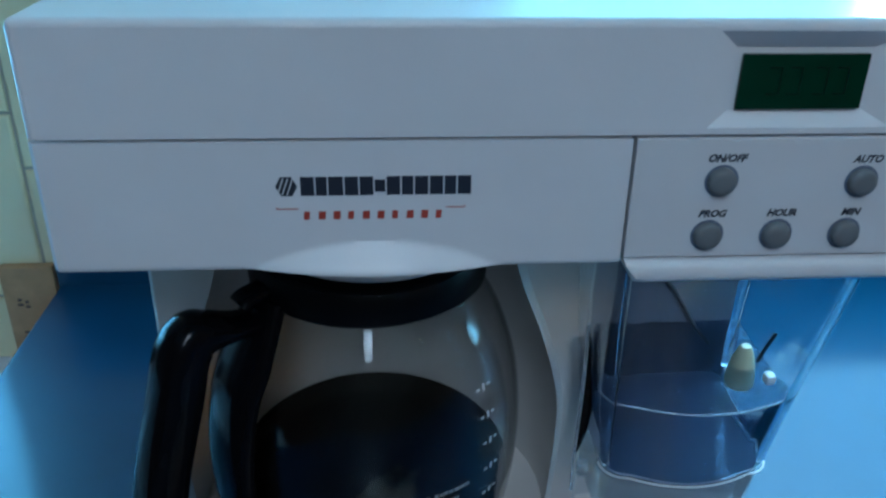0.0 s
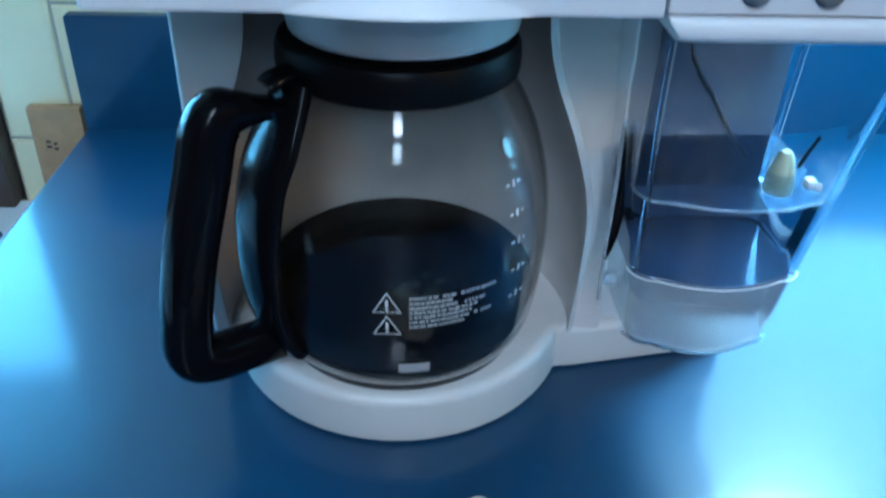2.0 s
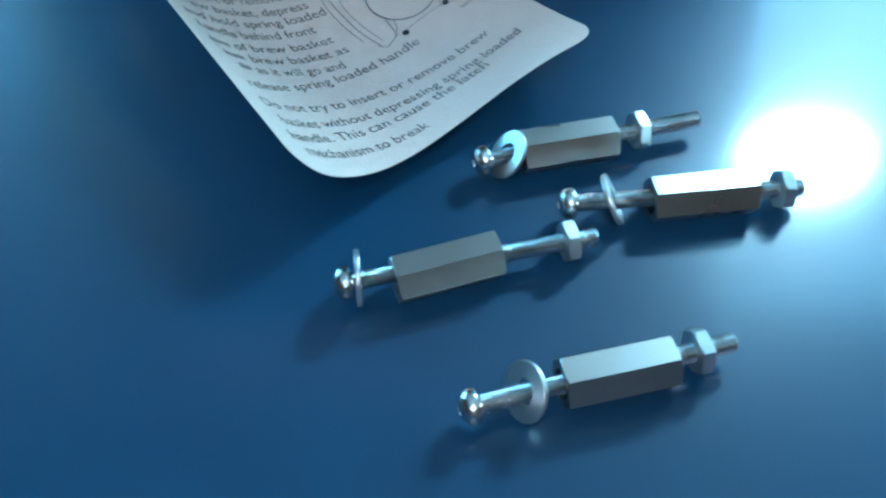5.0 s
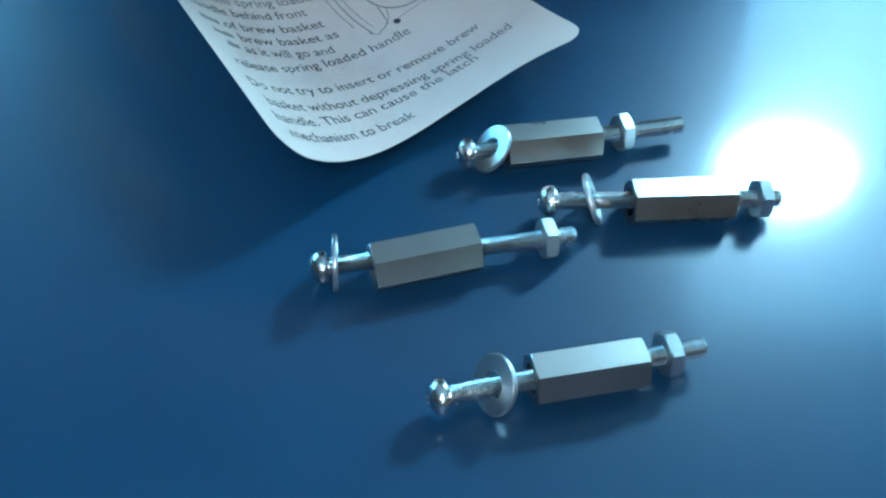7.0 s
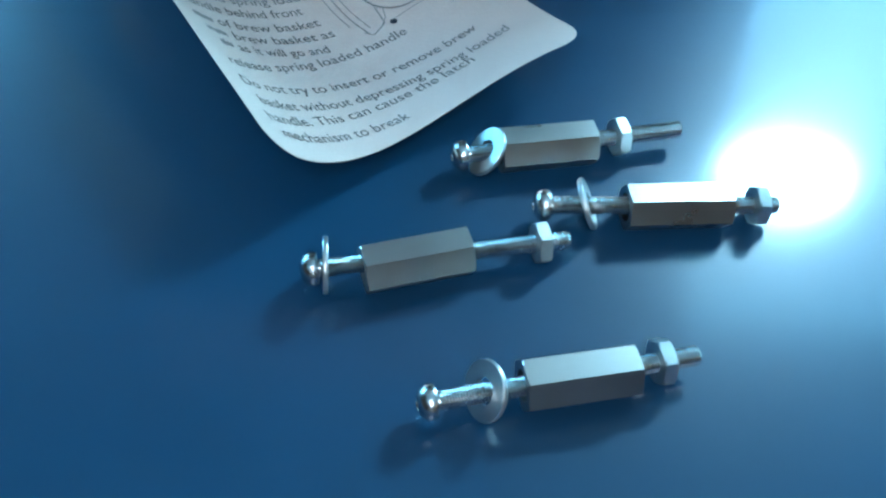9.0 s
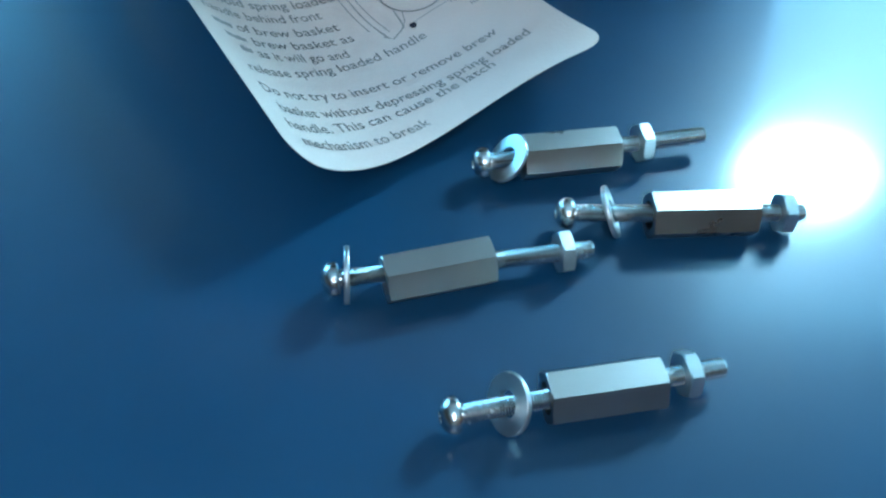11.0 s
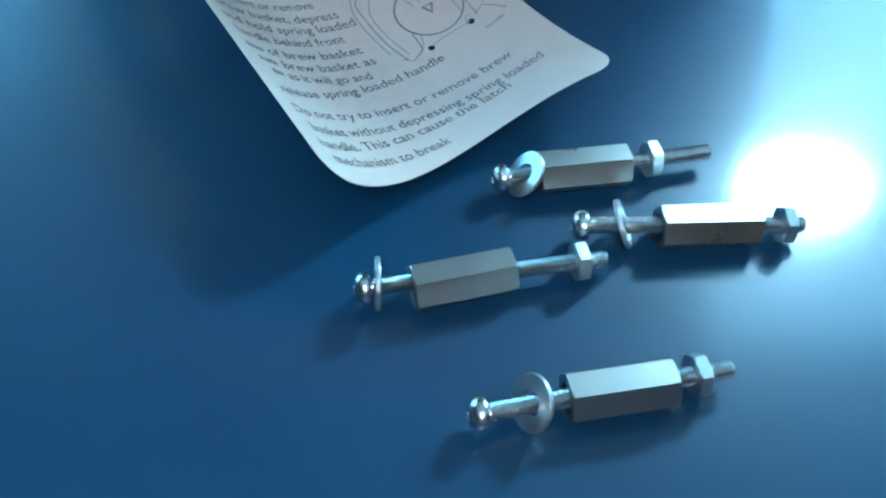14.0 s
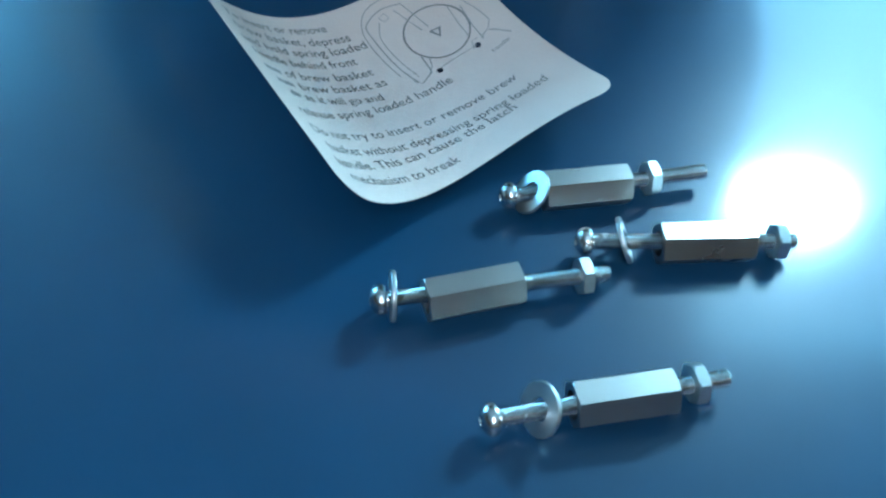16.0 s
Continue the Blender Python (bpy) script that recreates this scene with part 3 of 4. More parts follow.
bm = bmesh.new()
outs = [tank_loop(z) for z in (0.1000, 0.1030, 0.120, 0.143, 0.17, 0.20, 0.2255)]
ins = [tank_loop(z, 0.0026) for z in (0.2255, 0.20, 0.17, 0.143, 0.120, 0.1050, 0.1000)]
loft(bm, outs + ins + outs[:1], close_ends=False)
bmesh.ops.remove_doubles(bm, verts=bm.verts[:], dist=1e-7)
t_ob = part("tank", bm, M_TANK, tank, "clear tank wall", 50)
t_ob.visible_shadow = False
bm = bmesh.new()
loft(bm, [tank_loop(z, 0.0006) for z in (0.0560, 0.0590, 0.075, 0.0900, 0.0996)])
sk = part("skirt", bm, M_SKIRT, tank, "frosted clear foot of the tank", 50)
sk.visible_shadow = False
bm = bmesh.new()
loft(bm, [tank_loop(z, 0.0024) for z in (0.0998, 0.1010)])
part("tank_floor", bm, M_SLATE, tank, "dark grey floor of the tank", 50)
bm = bmesh.new()
loft(bm, [tank_loop(z, 0.0020) for z in (0.1012, 0.1055, 0.120, 0.1428)])
w_ob = part("water", bm, M_WATER, tank, "clear water", 50)
def front_run(z, inset):
    """The front of the tank's outline with both rounded corners."""
    loop = [Vector(p) for p in tank_loop(z, inset)]
    return loop[-5:] + loop[:19]


# the water's edge, ribs and seams, hinge strip and latch of the tank
# the bright line on the meniscus is drawn as a pale frosted tube
part("water_bright_line", tube(bmesh.new(), front_run(0.1432, 0.0030), 0.00045, 8), M_SKIRT, tank, "pale tube drawn for the bright line of the water's edge")
for x0, y0, x1, y1, r in ((0.1835, 0.3955, 0.1775, 0.3955, 0.0022), (0.0915, 0.3150, 0.0955, 0.3280, 0.0012)):
    part("rib", tube(bmesh.new(), [(x0, y0, 0.222), ((x0 + x1) / 2, (y0 + y1) / 2, 0.165), (x1, y1, 0.106)], r, 10), M_TANK, tank, "clear upright rib")
bm = bmesh.new()
lp = front_run(0.1005, -0.0008)
tube(bm, lp, 0.0005, 6)
part("rim_seam", bm, M_PRINT, tank, "raised clear seam")
bm = bmesh.new()
lp = front_run(0.0590, -0.0004)
tube(bm, lp, 0.0009, 6)
part("foot_seam", bm, M_TANK, tank, "raised clear seam")
bm = bmesh.new()
loft(bm, [[(x - w, 0.3500, z), (x, 0.3488, z), (x + w, 0.3500, z), (x + w, 0.3520, z), (x, 0.3528, z), (x - w, 0.3520, z)] for x, w, z in ((0.0868, 0.0006, 0.096), (0.0880, 0.0014, 0.102), (0.0892, 0.0021, 0.110), (0.0900, 0.0026, 0.122), (0.0898, 0.0024, 0.138), (0.0882, 0.0016, 0.154), (0.0870, 0.0005, 0.167))])
latch = part("latch", bm, M_BLACK, tank, "slim dark latch")
bm = bmesh.new()
tube(bm, smooth_path([(0.0860, 0.3495, 0.072), (0.0858, 0.3495, 0.100), (0.0865, 0.3495, 0.135), (0.0862, 0.3495, 0.170)], 5), 0.0009, 8)
part("latch_rib", bm, M_SKIRT, latch, "clear rib along the latch")
part("latch_tab", bm_box(0.0885, 0.0950, 0.350, 0.356, 0.079, 0.087, 0.0020), M_SKIRT, latch, "pale tab")
fl = part("inner_float", lathe([(0, 0.1280), (0.0070, 0.1280), (0.0074, 0.1310), (0.0068, 0.1400), (0.0052, 0.1470), (0.0036, 0.1515), (0.0024, 0.1532), (0, 0.1535)], 0.1665, 0.356, 24), M_FOAM, tank, "pale yellow float")
part("float_clip", tube(bmesh.new(), smooth_path([(0.1712, 0.3505, 0.1475), (0.1735, 0.3510, 0.1530), (0.1765, 0.3515, 0.1585), (0.1786, 0.3520, 0.1622)], 4), 0.0010, 8), M_LID, fl, "thin dark clip")
# bright glint beside the float, made as a small white block
part("glint_block", bm_box(0.1725, 0.1775, 0.3400, 0.3460, 0.1395, 0.1455, 0.0014), M_PRINT, fl, "small white block drawn for a glint")
part("inner_tube", tube(bmesh.new(), [(0.108, 0.3935, 0.212), (0.1265, 0.3930, 0.184), (0.145, 0.3925, 0.156), (0.163, 0.3920, 0.128)], 0.0012, 8), mat("dark_slate_plastic", (0.03, 0.04, 0.06), 0.4, vary=0.1, scale=90), tank, "thin dark tube")

# ---- carafe ----
carafe = empty("carafe", (CX, CY, 0.0325), "glass coffee carafe with black handle on the warming plate", "carafe")
prof = [(0.0, 0.0335), (0.061, 0.0330), (0.0668, 0.0345), (0.0702, 0.0380), (0.0738, 0.0470), (0.0760, 0.0590), (0.0776, 0.0750), (0.0784, 0.0900), (0.0782, 0.1030), (0.0770, 0.1170), (0.0746, 0.1310), (0.0708, 0.1450), (0.0660, 0.1575), (0.0606, 0.1680), (0.0556, 0.1765), (0.0532, 0.1830), (0.0528, 0.1900)]
pp = smooth_path([(r, z, 0) for r, z in prof[1:]], 3)
outer_p = [(0.0, 0.0335)] + [(p.x, p.y) for p in pp]
inner_p = []
for p in reversed(pp):
    if p.y > 0.0455:
        inner_p.append((p.x - 0.0024, p.y))
inner_p += [(inner_p[-1][0] - 0.004, 0.0435), (0.0, 0.0428)]
g_ob = part("jug", lathe(outer_p + inner_p, CX, CY, 128), M_GLASS, carafe, "clear glass jug", 60)
g_ob.visible_shadow = False
liq = [(0.0, 0.0431)] + [(r - 0.0004, z) for r, z in reversed(inner_p[:-1]) if z < 0.0500]
liq += [(liq[-1][0] + 0.0006, 0.0512), (liq[-1][0] - 0.0006, 0.0504), (0.0, 0.0502)]
part("coffee", lathe(liq, CX, CY, 96), M_COFFEE, carafe, "black coffee", 50)
film = [(r - 0.0003, z) for r, z in reversed(inner_p[:-2]) if 0.0505 < z < 0.0695]
part("stain_ring", lathe(film + [(r - 0.0004, z) for r, z in reversed(film)] + film[:1], CX, CY, 96), M_STAIN, carafe, "brown coffee stain above the level", 60)
part("collar", lathe([(0.0533, 0.1790), (0.0562, 0.1788), (0.0580, 0.1806), (0.0584, 0.1850), (0.0580, 0.1918), (0.0564, 0.1954), (0.0530, 0.1962), (0.0524, 0.1920), (0.0531, 0.1880)], CX, CY), M_LID, carafe, "black plastic collar")
part("lid", lathe([(0, 0.1922), (0.0522, 0.1922), (0.0522, 0.1962), (0.0460, 0.1974), (0, 0.1976)], CX, CY), M_LID, carafe, "black plastic lid")

PHI = radians(36)
HD, HT = Vector((-math.cos(PHI), -math.sin(PHI), 0)), Vector((math.sin(PHI), -math.cos(PHI), 0))


def in_handle(r, z, t):
    p = Vector((CX, CY, 0)) + HD * r + HT * t
    return (p.x, p.y, z)


def bar(path, thick, wide, n=20, power=2.6):
    """A rounded bar swept along (radius, height) points in the handle's plane; thick and wide are functions of the way along."""
    pts = smooth_path([(r, z, 0) for r, z in path], 7)
    loops = []
    for i, p in enumerate(pts):
        d = (pts[min(i + 1, len(pts) - 1)] - pts[max(i - 1, 0)]).normalized()
        s = Vector((-d.y, d.x, 0))
        u = i / (len(pts) - 1)
        loop = []
        for k in range(n):
            a = 2 * math.pi * k / n
            c, q = math.cos(a), math.sin(a)
            ca, qa = math.copysign(abs(c) ** (2 / power), c), math.copysign(abs(q) ** (2 / power), q)
            o = p + s * ca * thick(u) / 2
            loop.append(in_handle(o.x, o.y, qa * wide(u) / 2))
        loops.append(loop)
    bm = bmesh.new()
    loft(bm, loops)
    return bm


handle = part("handle", bar([(0.062, 0.1735), (0.074, 0.1745), (0.0850, 0.1762), (0.0925, 0.1758), (0.0990, 0.1690), (0.1050, 0.1480), (0.1155, 0.1120), (0.1225, 0.0750), (0.1220, 0.0585), (0.1110, 0.0520), (0.0920, 0.0500), (0.0720, 0.0485)], lambda u: 0.0065 + 0.0165 * min(1.0, max(0.0, u - 0.03) / 0.24) ** 1.2, lambda u: 0.0190 + 0.006 * math.sin(math.pi * u)), M_BLACK, carafe, "black plastic loop handle", 60)
part("strap", bar([(0.0560, 0.1830), (0.0620, 0.1700), (0.0690, 0.1560), (0.0770, 0.1380), (0.0822, 0.1100), (0.0825, 0.0800), (0.0785, 0.0590), (0.0720, 0.0450)], lambda u: 0.0120, lambda u: 0.026 + 0.013 * min(1.0, u / 0.3), power=2.2), M_BLACK, handle, "black strap along the glass", 60)
part("thumb_lever", bar([(0.050, 0.1872), (0.060, 0.1866), (0.0670, 0.1852), (0.0700, 0.1830)], lambda u: 0.0075, lambda u: 0.014), M_BLACK, carafe, "black thumb lever of the lid", 60)


def jug_radius(z):
    return float(np.interp(z, [p[1] for p in outer_p[1:]], [p[0] for p in outer_p[1:]]))


def on_jug(bm, ang, z, lift=0.0003):
    """Wraps a flat drawing round the jug at an angle (degrees from the front, to the right)."""
    for v in bm.verts:
        zz = z + v.co.y
        r = jug_radius(zz) + lift
        a = radians(-90 + ang) + v.co.x / jug_radius(z)
        v.co = (CX + r * math.cos(a), CY + r * math.sin(a), zz)
    return bm


for z in (0.0935, 0.0805):
    bm = bmesh.new()
    quad_strip(bm, [(-0.0062, -0.0045), (0.0062, -0.0045), (0.0, 0.0062)], 0.0011, True)
    quad_strip(bm, [(0.0, -0.0020), (0.0, 0.0026)], 0.0013)
    quad_strip(bm, [(0.0, -0.0036), (0.0, -0.0026)], 0.0013)
    part("warning_triangle", on_jug(bm, -3.5, z), M_PRINT, carafe, "white printed warning triangle")
random.seed(4)
bm = bmesh.new()
for row, spans in enumerate((((0, 0.013), (0.0155, 0.022), (0.0245, 0.043)), ((0, 0.020),), ((0, 0.0225), (0.0265, 0.037)), ((0, 0.024), (0.0250, 0.033)), ((0, 0.0300),), ((0, 0.0290), (0.0320, 0.0335), (0.0355, 0.0410)), ((0, 0.0180), (0.0190, 0.0265)))):
    z = 0.0115 - row * 0.0027
    for x, end in spans:
        while x < end:
            w = min(random.uniform(0.0010, 0.0030), end - x + 0.0004)
            quad_strip(bm, [(x + w * k / 3, z + random.uniform(-0.0001, 0.0001)) for k in range(4)], random.uniform(0.0016, 0.0021))
            x += w + random.choice((0.0003, 0.0003, 0.0007))
tagged(part("caution_print", on_jug(bm, 4.0, 0.0850), M_PRINT2, carafe, "small white printed bars in rows"), kind="stuff")
bm = bmesh.new()
quad_strip(bm, [(-0.0075 + 0.015 * k / 6, 0.0) for k in range(7)], 0.0062)
part("sticker", on_jug(bm, 6.0, 0.0530), mat("sticker_grey", (0.42, 0.42, 0.43), 0.5, vary=0.15, scale=300), carafe, "small pale sticker")
for z in (0.083, 0.098, 0.113, 0.127, 0.141):
    bm = bmesh.new()
    quad_strip(bm, [(-0.0052, 0), (-0.0027, 0)], 0.0011)
    quad_strip(bm, [(0.0027, 0), (0.0052, 0)], 0.0011)
    quad_strip(bm, [(0.0, -0.0017), (0.0004, 0.0017)], 0.0016)
    part("cup_mark", on_jug(bm, 47.0, z), M_PRINT, carafe, "white cup mark")

# ---- the curled instruction slip ----
slip = empty("instruction_slip", (0.012, 0.22, 0.0), "small curled white instruction slip with printed text on the counter", "paper")
# the sheet bends over a net of four by three points: left edge curled up, far corners lifted
NET = (
    ((0.0015, 0.1558, 0.0225), (-0.0235, 0.1908, 0.0259), (-0.0483, 0.2279, 0.0267)),
    ((0.0204, 0.1691, -0.0087), (-0.0183, 0.2022, -0.0033), (-0.0266, 0.2370, -0.0022)),
    ((0.0422, 0.1935, 0.0147), (0.0365, 0.2255, -0.0196), (-0.0036, 0.2622, 0.0013)),
    ((0.0735, 0.2083, 0.0167), (0.0457, 0.2431, 0.0055), (0.0241, 0.2751, 0.0167)),
)


def slip_at(u, v, lift=0.0):
    """The place of a point of the slip: u along its lines of writing, v up the sheet, both 0 to 1."""
    p = Vector((0, 0, lift))
    for i, row in enumerate(NET):
        for k, c in enumerate(row):
            p += Vector(c) * math.comb(3, i) * u**i * (1 - u) ** (3 - i) * math.comb(2, k) * v**k * (1 - v) ** (2 - k)
    return p


bm = bmesh.new()
N = 44
CR = 0.085


def corner(u, v):
    """Rounds the sheet's corners."""
    du, dv = min(u, 1 - u), min(v, 1 - v)
    if du < CR and dv < CR:
        a, b = CR - du, CR - dv
        m = max(a, b)
        k = m / math.hypot(a, b) if m > 0 else 1
        du, dv = CR - a * k, CR - b * k
        u = du if u < 0.5 else 1 - du
        v = dv if v < 0.5 else 1 - dv
    return u, v


top = [[bm.verts.new(slip_at(*corner(i / N, k / N), 0.00012)) for i in range(N + 1)] for k in range(N + 1)]
low = [[bm.verts.new(slip_at(*corner(i / N, k / N), -0.00012)) for i in range(N + 1)] for k in range(N + 1)]
for k in range(N):
    for i in range(N):
        bm.faces.new((top[k][i], top[k][i + 1], top[k + 1][i + 1], top[k + 1][i]))
        bm.faces.new((low[k][i], low[k + 1][i], low[k + 1][i + 1], low[k][i + 1]))
edge = [(0, i) for i in range(N)] + [(i, N) for i in range(N)] + [(N, N - i) for i in range(N)] + [(N - i, 0) for i in range(N)]
for (a, b), (c, d) in zip(edge, edge[1:] + edge[:1]):
    bm.faces.new((top[a][b], low[a][b], low[c][d], top[c][d]))
part("sheet", bm, M_PAPER, slip, "", 60)


def on_slip(bm, u, v, lift=0.00035):
    """Lays a flat drawing, in parts of the sheet's width, onto the slip."""
    for x in bm.verts:
        x.co = slip_at(u + x.co.x, v + x.co.y, lift)
    return bm


LINES = [
    ("To insert or remove", 0.060, 0.902, 0.445, 0.905),
    ("brew basket, depress", 0.070, 0.836, 0.505, 0.838),
    ("and hold spring loaded", 0.065, 0.762, 0.540, 0.785),
    ("handle behind front", 0.080, 0.692, 0.470, 0.715),
    ("of brew basket", 0.165, 0.622, 0.495, 0.645),
    ("brew basket as", 0.190, 0.560, 0.510, 0.578),
    ("as it will go and", 0.180, 0.500, 0.462, 0.504),
    ("release spring loaded handle", 0.095, 0.400, 0.690, 0.474),
    ("Do not try to insert or remove brew", 0.085, 0.305, 0.838, 0.312),
    ("basket without depressing spring loaded", 0.098, 0.226, 0.892, 0.216),
    ("handle. This can cause the latch", 0.078, 0.150, 0.750, 0.168),
    ("mechanism to break", 0.085, 0.085, 0.490, 0.066),
]


def fitted(words, u0, v0, u1, v1):
    """A line of writing between two places of the slip."""
    bm = text_bm(words, 1.0, 0.0, 0.004, "LEFT")
    w = max(v.co.x for v in bm.verts)
    for v in bm.verts:
        k = v.co.x / w
        v.co = (u0 + (u1 - u0) * k, v0 + (v1 - v0) * k + v.co.y * 0.058, 0)
    return bm


for line in LINES:
    part("line_of_text", on_slip(fitted(*line), 0, 0), M_PENCIL, slip, "grey printed line")
for u0, u1, v in ((0.085, 0.150, 0.620), (0.105, 0.170, 0.560), (0.125, 0.165, 0.503)):
    bm = bmesh.new()
    edge = []
    for k in range(15):
        u = u0 + (u1 - u0) * k / 14
        top = v + random.choice((0.022, 0.024, 0.027, 0.034))
        edge.append((bm.verts.new((u, v + random.choice((0.000, 0.003, 0.006)), 0)), bm.verts.new((u, top, 0))))
    for p, q in zip(edge, edge[1:]):
        bm.faces.new((p[0], q[0], q[1], p[1]))
    part("faded_word", on_slip(bm, 0, 0), M_FADED, slip, "faded printed word")
# line drawing of the basket
bm = bmesh.new()
quad_strip(bm, [(0.111 * math.cos(2 * math.pi * k / 40), 0.125 * math.sin(2 * math.pi * k / 40)) for k in range(40)], 0.006, True)
quad_strip(bm, [(-0.015, 0.02), (0.0, -0.02), (0.018, 0.015)], 0.012, True)
part("drawn_circle", on_slip(bm, 0.77, 0.722), M_PENCIL, slip, "thin drawn circle")
bm = bmesh.new()
quad_strip(bm, smooth_path([(0.60, 0.54, 0), (0.58, 0.66, 0), (0.575, 0.82, 0), (0.585, 0.885, 0), (0.66, 0.925, 0), (0.735, 0.912, 0)], 5), 0.005)
quad_strip(bm, smooth_path([(0.615, 0.57, 0), (0.60, 0.68, 0), (0.598, 0.80, 0), (0.63, 0.875, 0)], 5), 0.0035)
quad_strip(bm, [(0.59, 0.555), (0.61, 0.53), (0.66, 0.565), (0.665, 0.60), (0.67, 0.655)], 0.005)
quad_strip(bm, [(0.735, 0.91), (0.76, 0.765)], 0.004)
quad_strip(bm, [(0.70, 0.90), (0.735, 0.765)], 0.004)
quad_strip(bm, [(0.89, 0.765), (0.875, 0.66), (0.87, 0.575)], 0.004)
quad_strip(bm, [(0.855, 0.80), (0.845, 0.70), (0.84, 0.62)], 0.0035)
quad_strip(bm, [(0.865, 0.585), (0.90, 0.60), (0.925, 0.565), (0.95, 0.515)], 0.005)
quad_strip(bm, [(0.69, 0.565), (0.76, 0.575), (0.84, 0.57)], 0.0035)
quad_strip(bm, smooth_path([(0.565, 0.60, 0), (0.553, 0.72, 0), (0.556, 0.85, 0), (0.60, 0.935, 0), (0.68, 0.965, 0), (0.80, 0.955, 0)], 5), 0.004)
quad_strip(bm, [(0.640, 0.895), (0.665, 0.905), (0.672, 0.880), (0.648, 0.870)], 0.0035, True)
quad_strip(bm, [(0.905, 0.790), (0.925, 0.700), (0.930, 0.630), (0.905, 0.600)], 0.0035)
quad_strip(bm, [(0.640, 0.548), (0.675, 0.590), (0.690, 0.640)], 0.0035)
quad_strip(bm, [(0.820, 0.560), (0.835, 0.600), (0.858, 0.598)], 0.0035)
part("drawn_outline", on_slip(bm, 0, 0), M_FADED, slip, "thin drawn outline of the machine")
bm = bmesh.new()
for u, v in ((0.685, 0.555), (0.84, 0.567)):
    bm.faces.new([bm.verts.new((u + 0.012 * math.cos(k), v + 0.014 * math.sin(k), 0)) for k in range(6)])
part("drawn_arrowhead", on_slip(bm, 0, 0), M_INK, slip, "black drawn mark")
part("drawn_caption", on_slip(text_bm("handle", 0.027, 0, 0, "LEFT"), 0.857, 0.492), M_PENCIL, slip, "small printed caption")

# ---- mounting screws with spacers ----


def hexagon(bm, x0, x1, flat, turn, hole=0.0, chamfer=0.0):
    """A six-sided bar along x, with a hole through it."""
    rc = flat / math.sqrt(3)
    loops = []

    def hx(x, r):
        out = []
        for k in range(36):
            a = 2 * math.pi * k / 36 + turn
            m = (a - turn) % (math.pi / 3) - math.pi / 6
            rr = min(r, rc * math.cos(math.pi / 6) / math.cos(m))
            out.append((x, rr * math.cos(a), rr * math.sin(a)))
        return out

    def ci(x, r):
        return [(x, r * math.cos(2 * math.pi * k / 36 + turn), r * math.sin(2 * math.pi * k / 36 + turn)) for k in range(36)]

    full, cut = rc, rc - chamfer
    loops = [ci(x0, hole), hx(x0, cut), hx(x0 + chamfer * 0.6, full), hx(x1 - chamfer * 0.6, full), hx(x1, cut), ci(x1, hole), ci(x0, hole)]
    loft(bm, loops, close_ends=False)
    bmesh.ops.remove_doubles(bm, verts=bm.verts[:], dist=1e-7)
    return bm


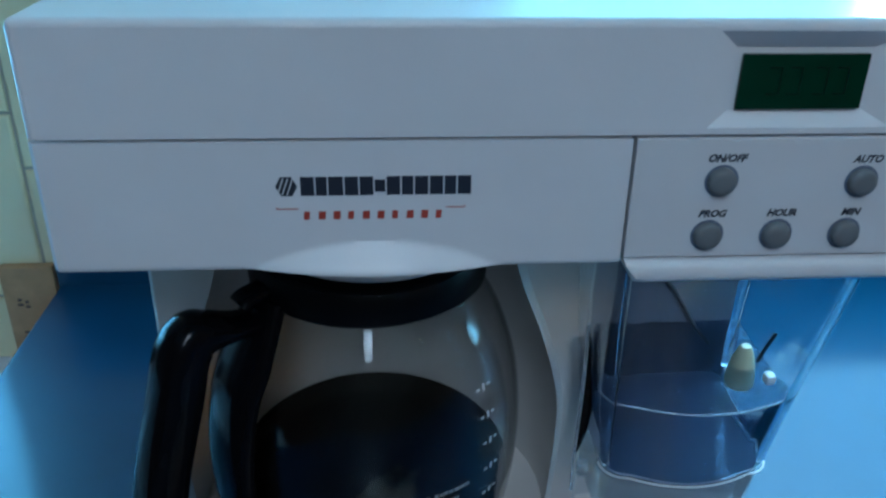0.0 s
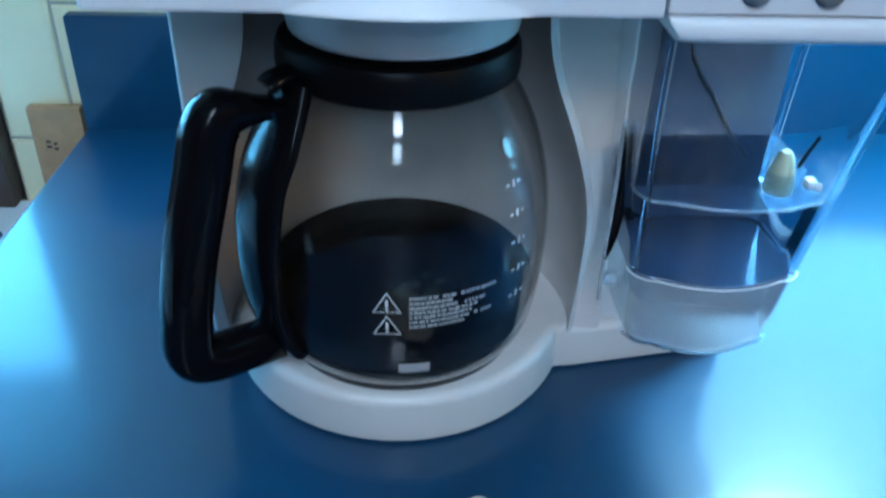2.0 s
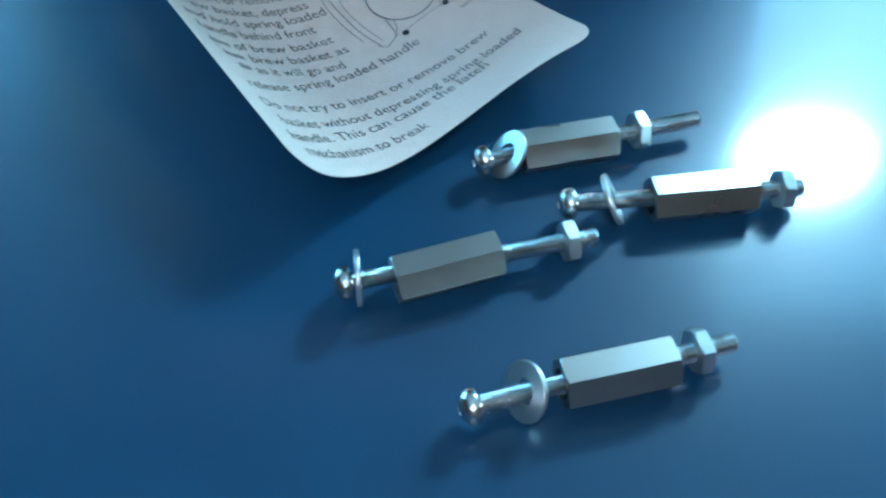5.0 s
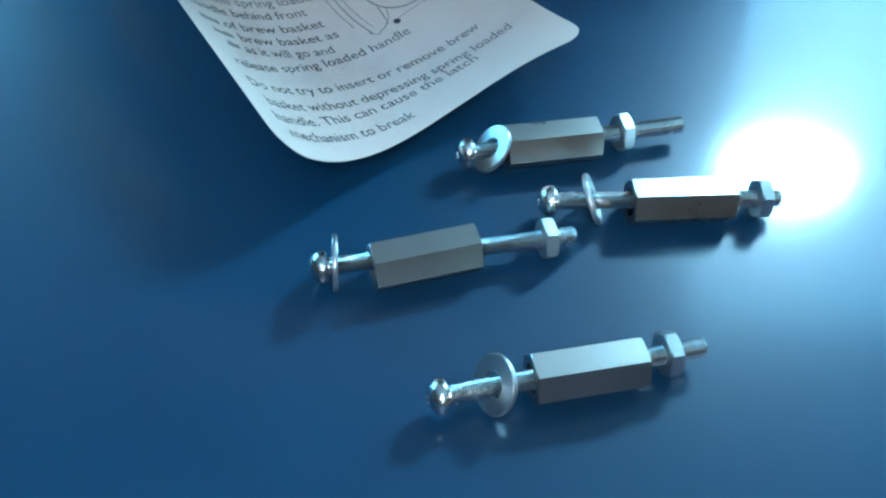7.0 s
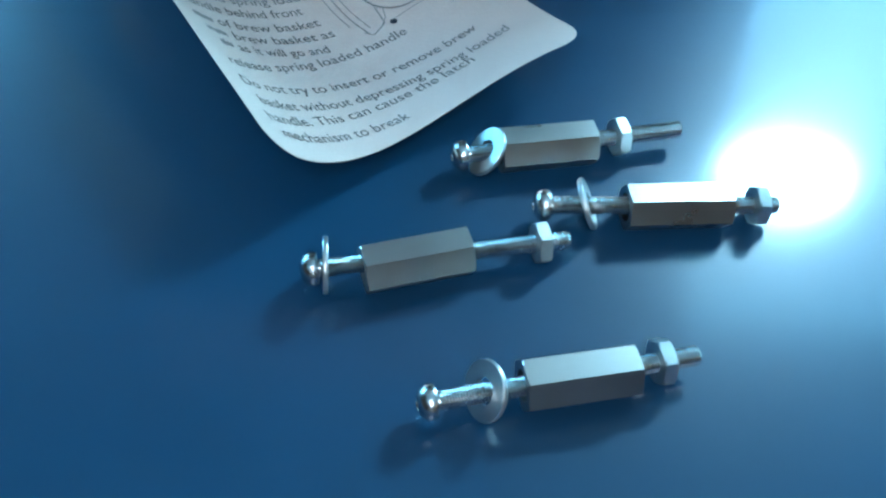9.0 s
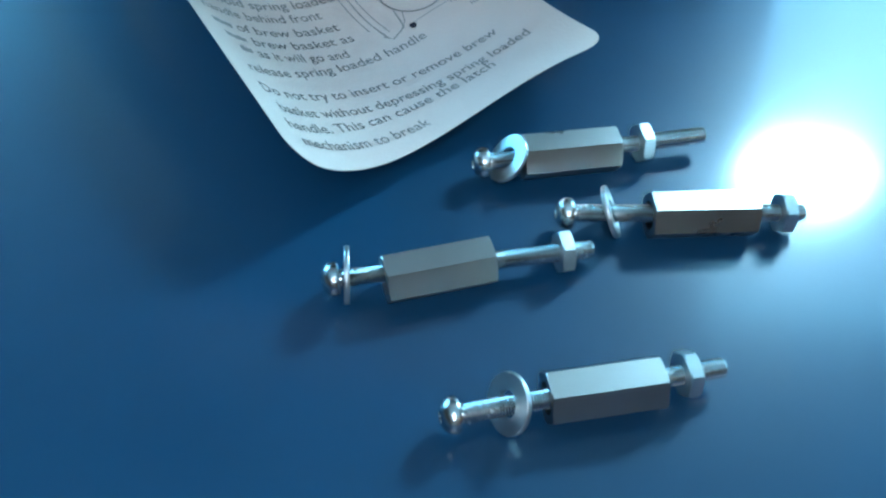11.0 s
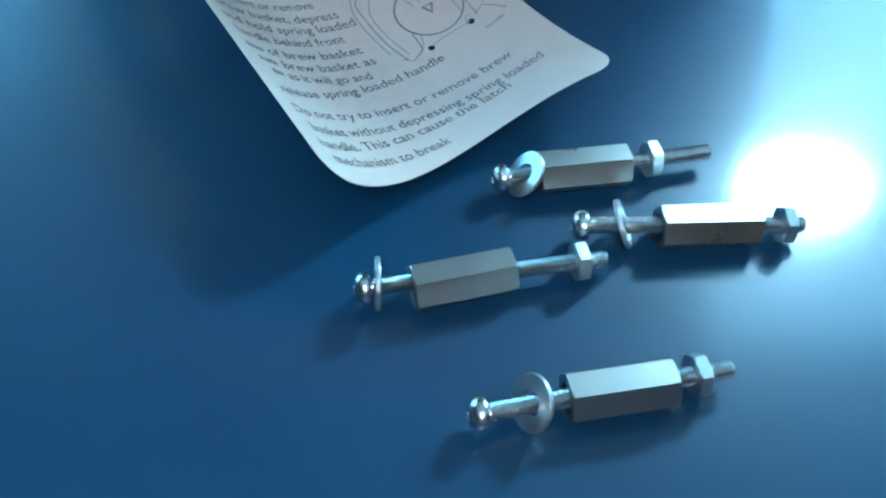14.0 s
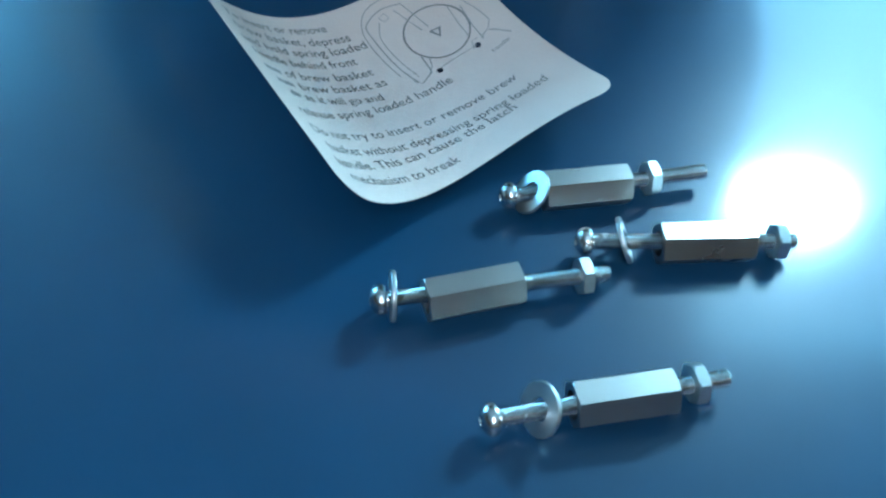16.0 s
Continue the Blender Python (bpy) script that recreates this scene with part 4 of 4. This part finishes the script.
def mounting_screw(head, tip, washer_at, spacer, spacer_yaw, nut_at, washer_lean, washer_turn, hex_turn, nut_turn, label):
    """A long machine screw lying on the counter, with its washer, six-sided spacer and nut."""
    head, tip = Vector(head), Vector(tip)
    length = (tip - head).length
    R = 0.0021
    flat = 0.0098
    # the shank slopes from its washer down to its nut; the spacer lies on the counter
    zh, zt = 0.0057, 0.0050
    d = (tip - head).normalized()
    yaw = math.atan2(d.y, d.x)
    thing = empty("mounting_screw", (head.x, head.y, 0.0), label, "screw", "screws lying on the counter")
    M = Matrix.Translation((head.x, head.y, zh)) @ Matrix.Rotation(yaw, 4, "Z") @ Matrix.Rotation(math.asin((zh - zt) / length), 4, "Y")
    ML = Matrix.Translation((spacer[0], spacer[1], flat / 2 + 0.0001)) @ Matrix.Rotation(spacer_yaw, 4, "Z")

    def put(bm, m=M):
        bm.transform(m)
        return bm

    # threaded shank
    bm = bmesh.new()
    loops, n, pitch = [], 14, 0.00055
    steps = int((length - 0.002) / pitch * 2)
    loops.append([(0.0, R * math.cos(2 * math.pi * k / n), R * math.sin(2 * math.pi * k / n)) for k in range(n)])
    for i in range(steps + 1):
        x = 0.0015 + (length - 0.002) * i / steps
        r = R * (1.0 if i % 2 else 0.92) * (0.85 if i == steps else 1)
        loops.append([(x, r * math.cos(2 * math.pi * k / n), r * math.sin(2 * math.pi * k / n)) for k in range(n)])
    loft(bm, loops)
    shank = part("shank", put(bm), M_STEEL, thing, "threaded shank", 40)
    # domed head with a cross slot
    bm = bmesh.new()
    n = 32
    loops = []
    for x, r in ((0.0012, 0.0018), (0.0010, 0.0034), (0.0004, 0.0037), (-0.0007, 0.0036), (-0.0016, 0.0031), (-0.0023, 0.0022), (-0.0026, 0.0012)):
        loops.append([(x, r * math.cos(2 * math.pi * k / n), r * math.sin(2 * math.pi * k / n)) for k in range(n)])
    loops.append([(-0.0018, (0.0011 if (k // 4) % 2 else 0.0006) * math.cos(2 * math.pi * k / n), (0.0011 if (k // 4) % 2 else 0.0006) * math.sin(2 * math.pi * k / n)) for k in range(n)])
    loft(bm, loops)
    part("head", put(bm), M_STEEL, thing, "domed bright head", 50)
    # washer hanging askew on the shank
    bm = bmesh.new()
    n, ro, ri, th = 48, 0.0062, 0.0028, 0.0011
    rings = []
    for x, r in ((-th / 2, ri), (-th / 2, ro - 0.0002), (-th / 4, ro), (th / 4, ro), (th / 2, ro - 0.0002), (th / 2, ri), (-th / 2, ri)):
        rings.append([(x, r * math.cos(2 * math.pi * k / n), r * math.sin(2 * math.pi * k / n)) for k in range(n)])
    loft(bm, rings, close_ends=False)
    bmesh.ops.remove_doubles(bm, verts=bm.verts[:], dist=1e-7)
    bm.transform(Matrix.Rotation(washer_turn, 4, "Z") @ Matrix.Rotation(washer_lean, 4, "Y"))
    bm.transform(Matrix.Translation((washer_at * length, 0, 0.0062 - zh + 0.0004 - 0.0008 * abs(washer_lean))))
    part("washer", put(bm), M_ZINC, thing, "flat round washer", 50)
    part("spacer", put(hexagon(bmesh.new(), 0.0, spacer[2], flat, hex_turn, 0.0033, 0.0004), ML), M_SPACER, thing, "dull grey six-sided spacer", 25)
    nx_ = nut_at * length
    part("nut", put(hexagon(bmesh.new(), nx_ - 0.0014, nx_ + 0.0014, 0.0086, nut_turn, 0.0016, 0.0005)), M_ZINC, thing, "bright six-sided nut", 25)
    return thing


mounting_screw((0.0419, 0.1736, 0), (0.0970, 0.1885, 0), 0.105, (0.0510, 0.1767, 0.0237), 0.211, 0.708, 0.68, -0.10, 0.0, 0.1, "long zinc screw with spacer, nut and turned washer beside the slip")
mounting_screw((0.0610, 0.1594, 0), (0.1169, 0.1646, 0), 0.177, (0.0800, 0.1609, 0.0245), 0.114, 0.908, -0.48, -0.05, 0.0, 0.25, "long zinc screw with a leaning washer in the bright light")
mounting_screw((0.0107, 0.1373, 0), (0.0666, 0.1503, 0), 0.047, (0.0212, 0.1383, 0.0237), 0.305, 0.878, 0.03, -0.11, 0.0, 0.05, "long zinc screw with its washer close under the head")
mounting_screw((0.0367, 0.1076, 0), (0.0912, 0.1220, 0), 0.193, (0.0545, 0.1126, 0.0233), 0.221, 0.850, 0.45, 0.13, 0.0, 0.15, "long zinc screw lying apart, spacer against its nut")


# ---- lamps of the room ----
LX, LY, LZ, LR = 0.332, 0.516, 0.343, 0.0215
pend = empty("pendant_lamp", (LX, LY, ZC), "small daylight globe lamp hanging by the window", "lamp")
part("cord", tube(bmesh.new(), [(LX, LY, ZC), (LX, LY, LZ + 0.09)], 0.003), M_BLACK, pend)
part("socket", lathe([(0, LZ + 0.095), (0.014, LZ + 0.09), (0.017, LZ + 0.05), (0.015, LZ + LR - 0.004), (0, LZ + LR - 0.004)], LX, LY, 24), M_BLACK, pend)
globe = lathe([(0, LZ + LR)] + [(1.85 * LR * math.sin(math.pi * k / 16), LZ + LR * math.cos(math.pi * k / 16)) for k in range(1, 16)] + [(0, LZ - LR)], LX, LY, 32)
globe.transform(Matrix.Translation((LX, LY, 0)) @ Matrix.Diagonal((1.3, 0.85, 1.0, 1.0)) @ Matrix.Translation((-LX, -LY, 0)))
part("globe", globe, M_BULB, pend, "glowing oval daylight globe")
QX, QY, QZ = 1.15, -0.68, 0.80
warm = empty("hanging_lamp", (QX, QY, ZC), "small warm bulb hanging from the ceiling", "lamp")
part("cord", tube(bmesh.new(), [(QX, QY, ZC), (QX, QY, QZ + 0.06)], 0.003), M_BLACK, warm)
part("socket", lathe([(0, QZ + 0.08), (0.016, QZ + 0.075), (0.018, QZ + 0.03), (0, QZ + 0.03)], QX, QY, 24), M_BLACK, warm)
part("bulb", lathe([(0.010, QZ + 0.03), (0.011, QZ + 0.02), (0.018, QZ + 0.005), (0.018, QZ - 0.005), (0.011, QZ - 0.018), (0, QZ - 0.02)], QX, QY, 24), M_WARM, warm, "glowing warm bulb")
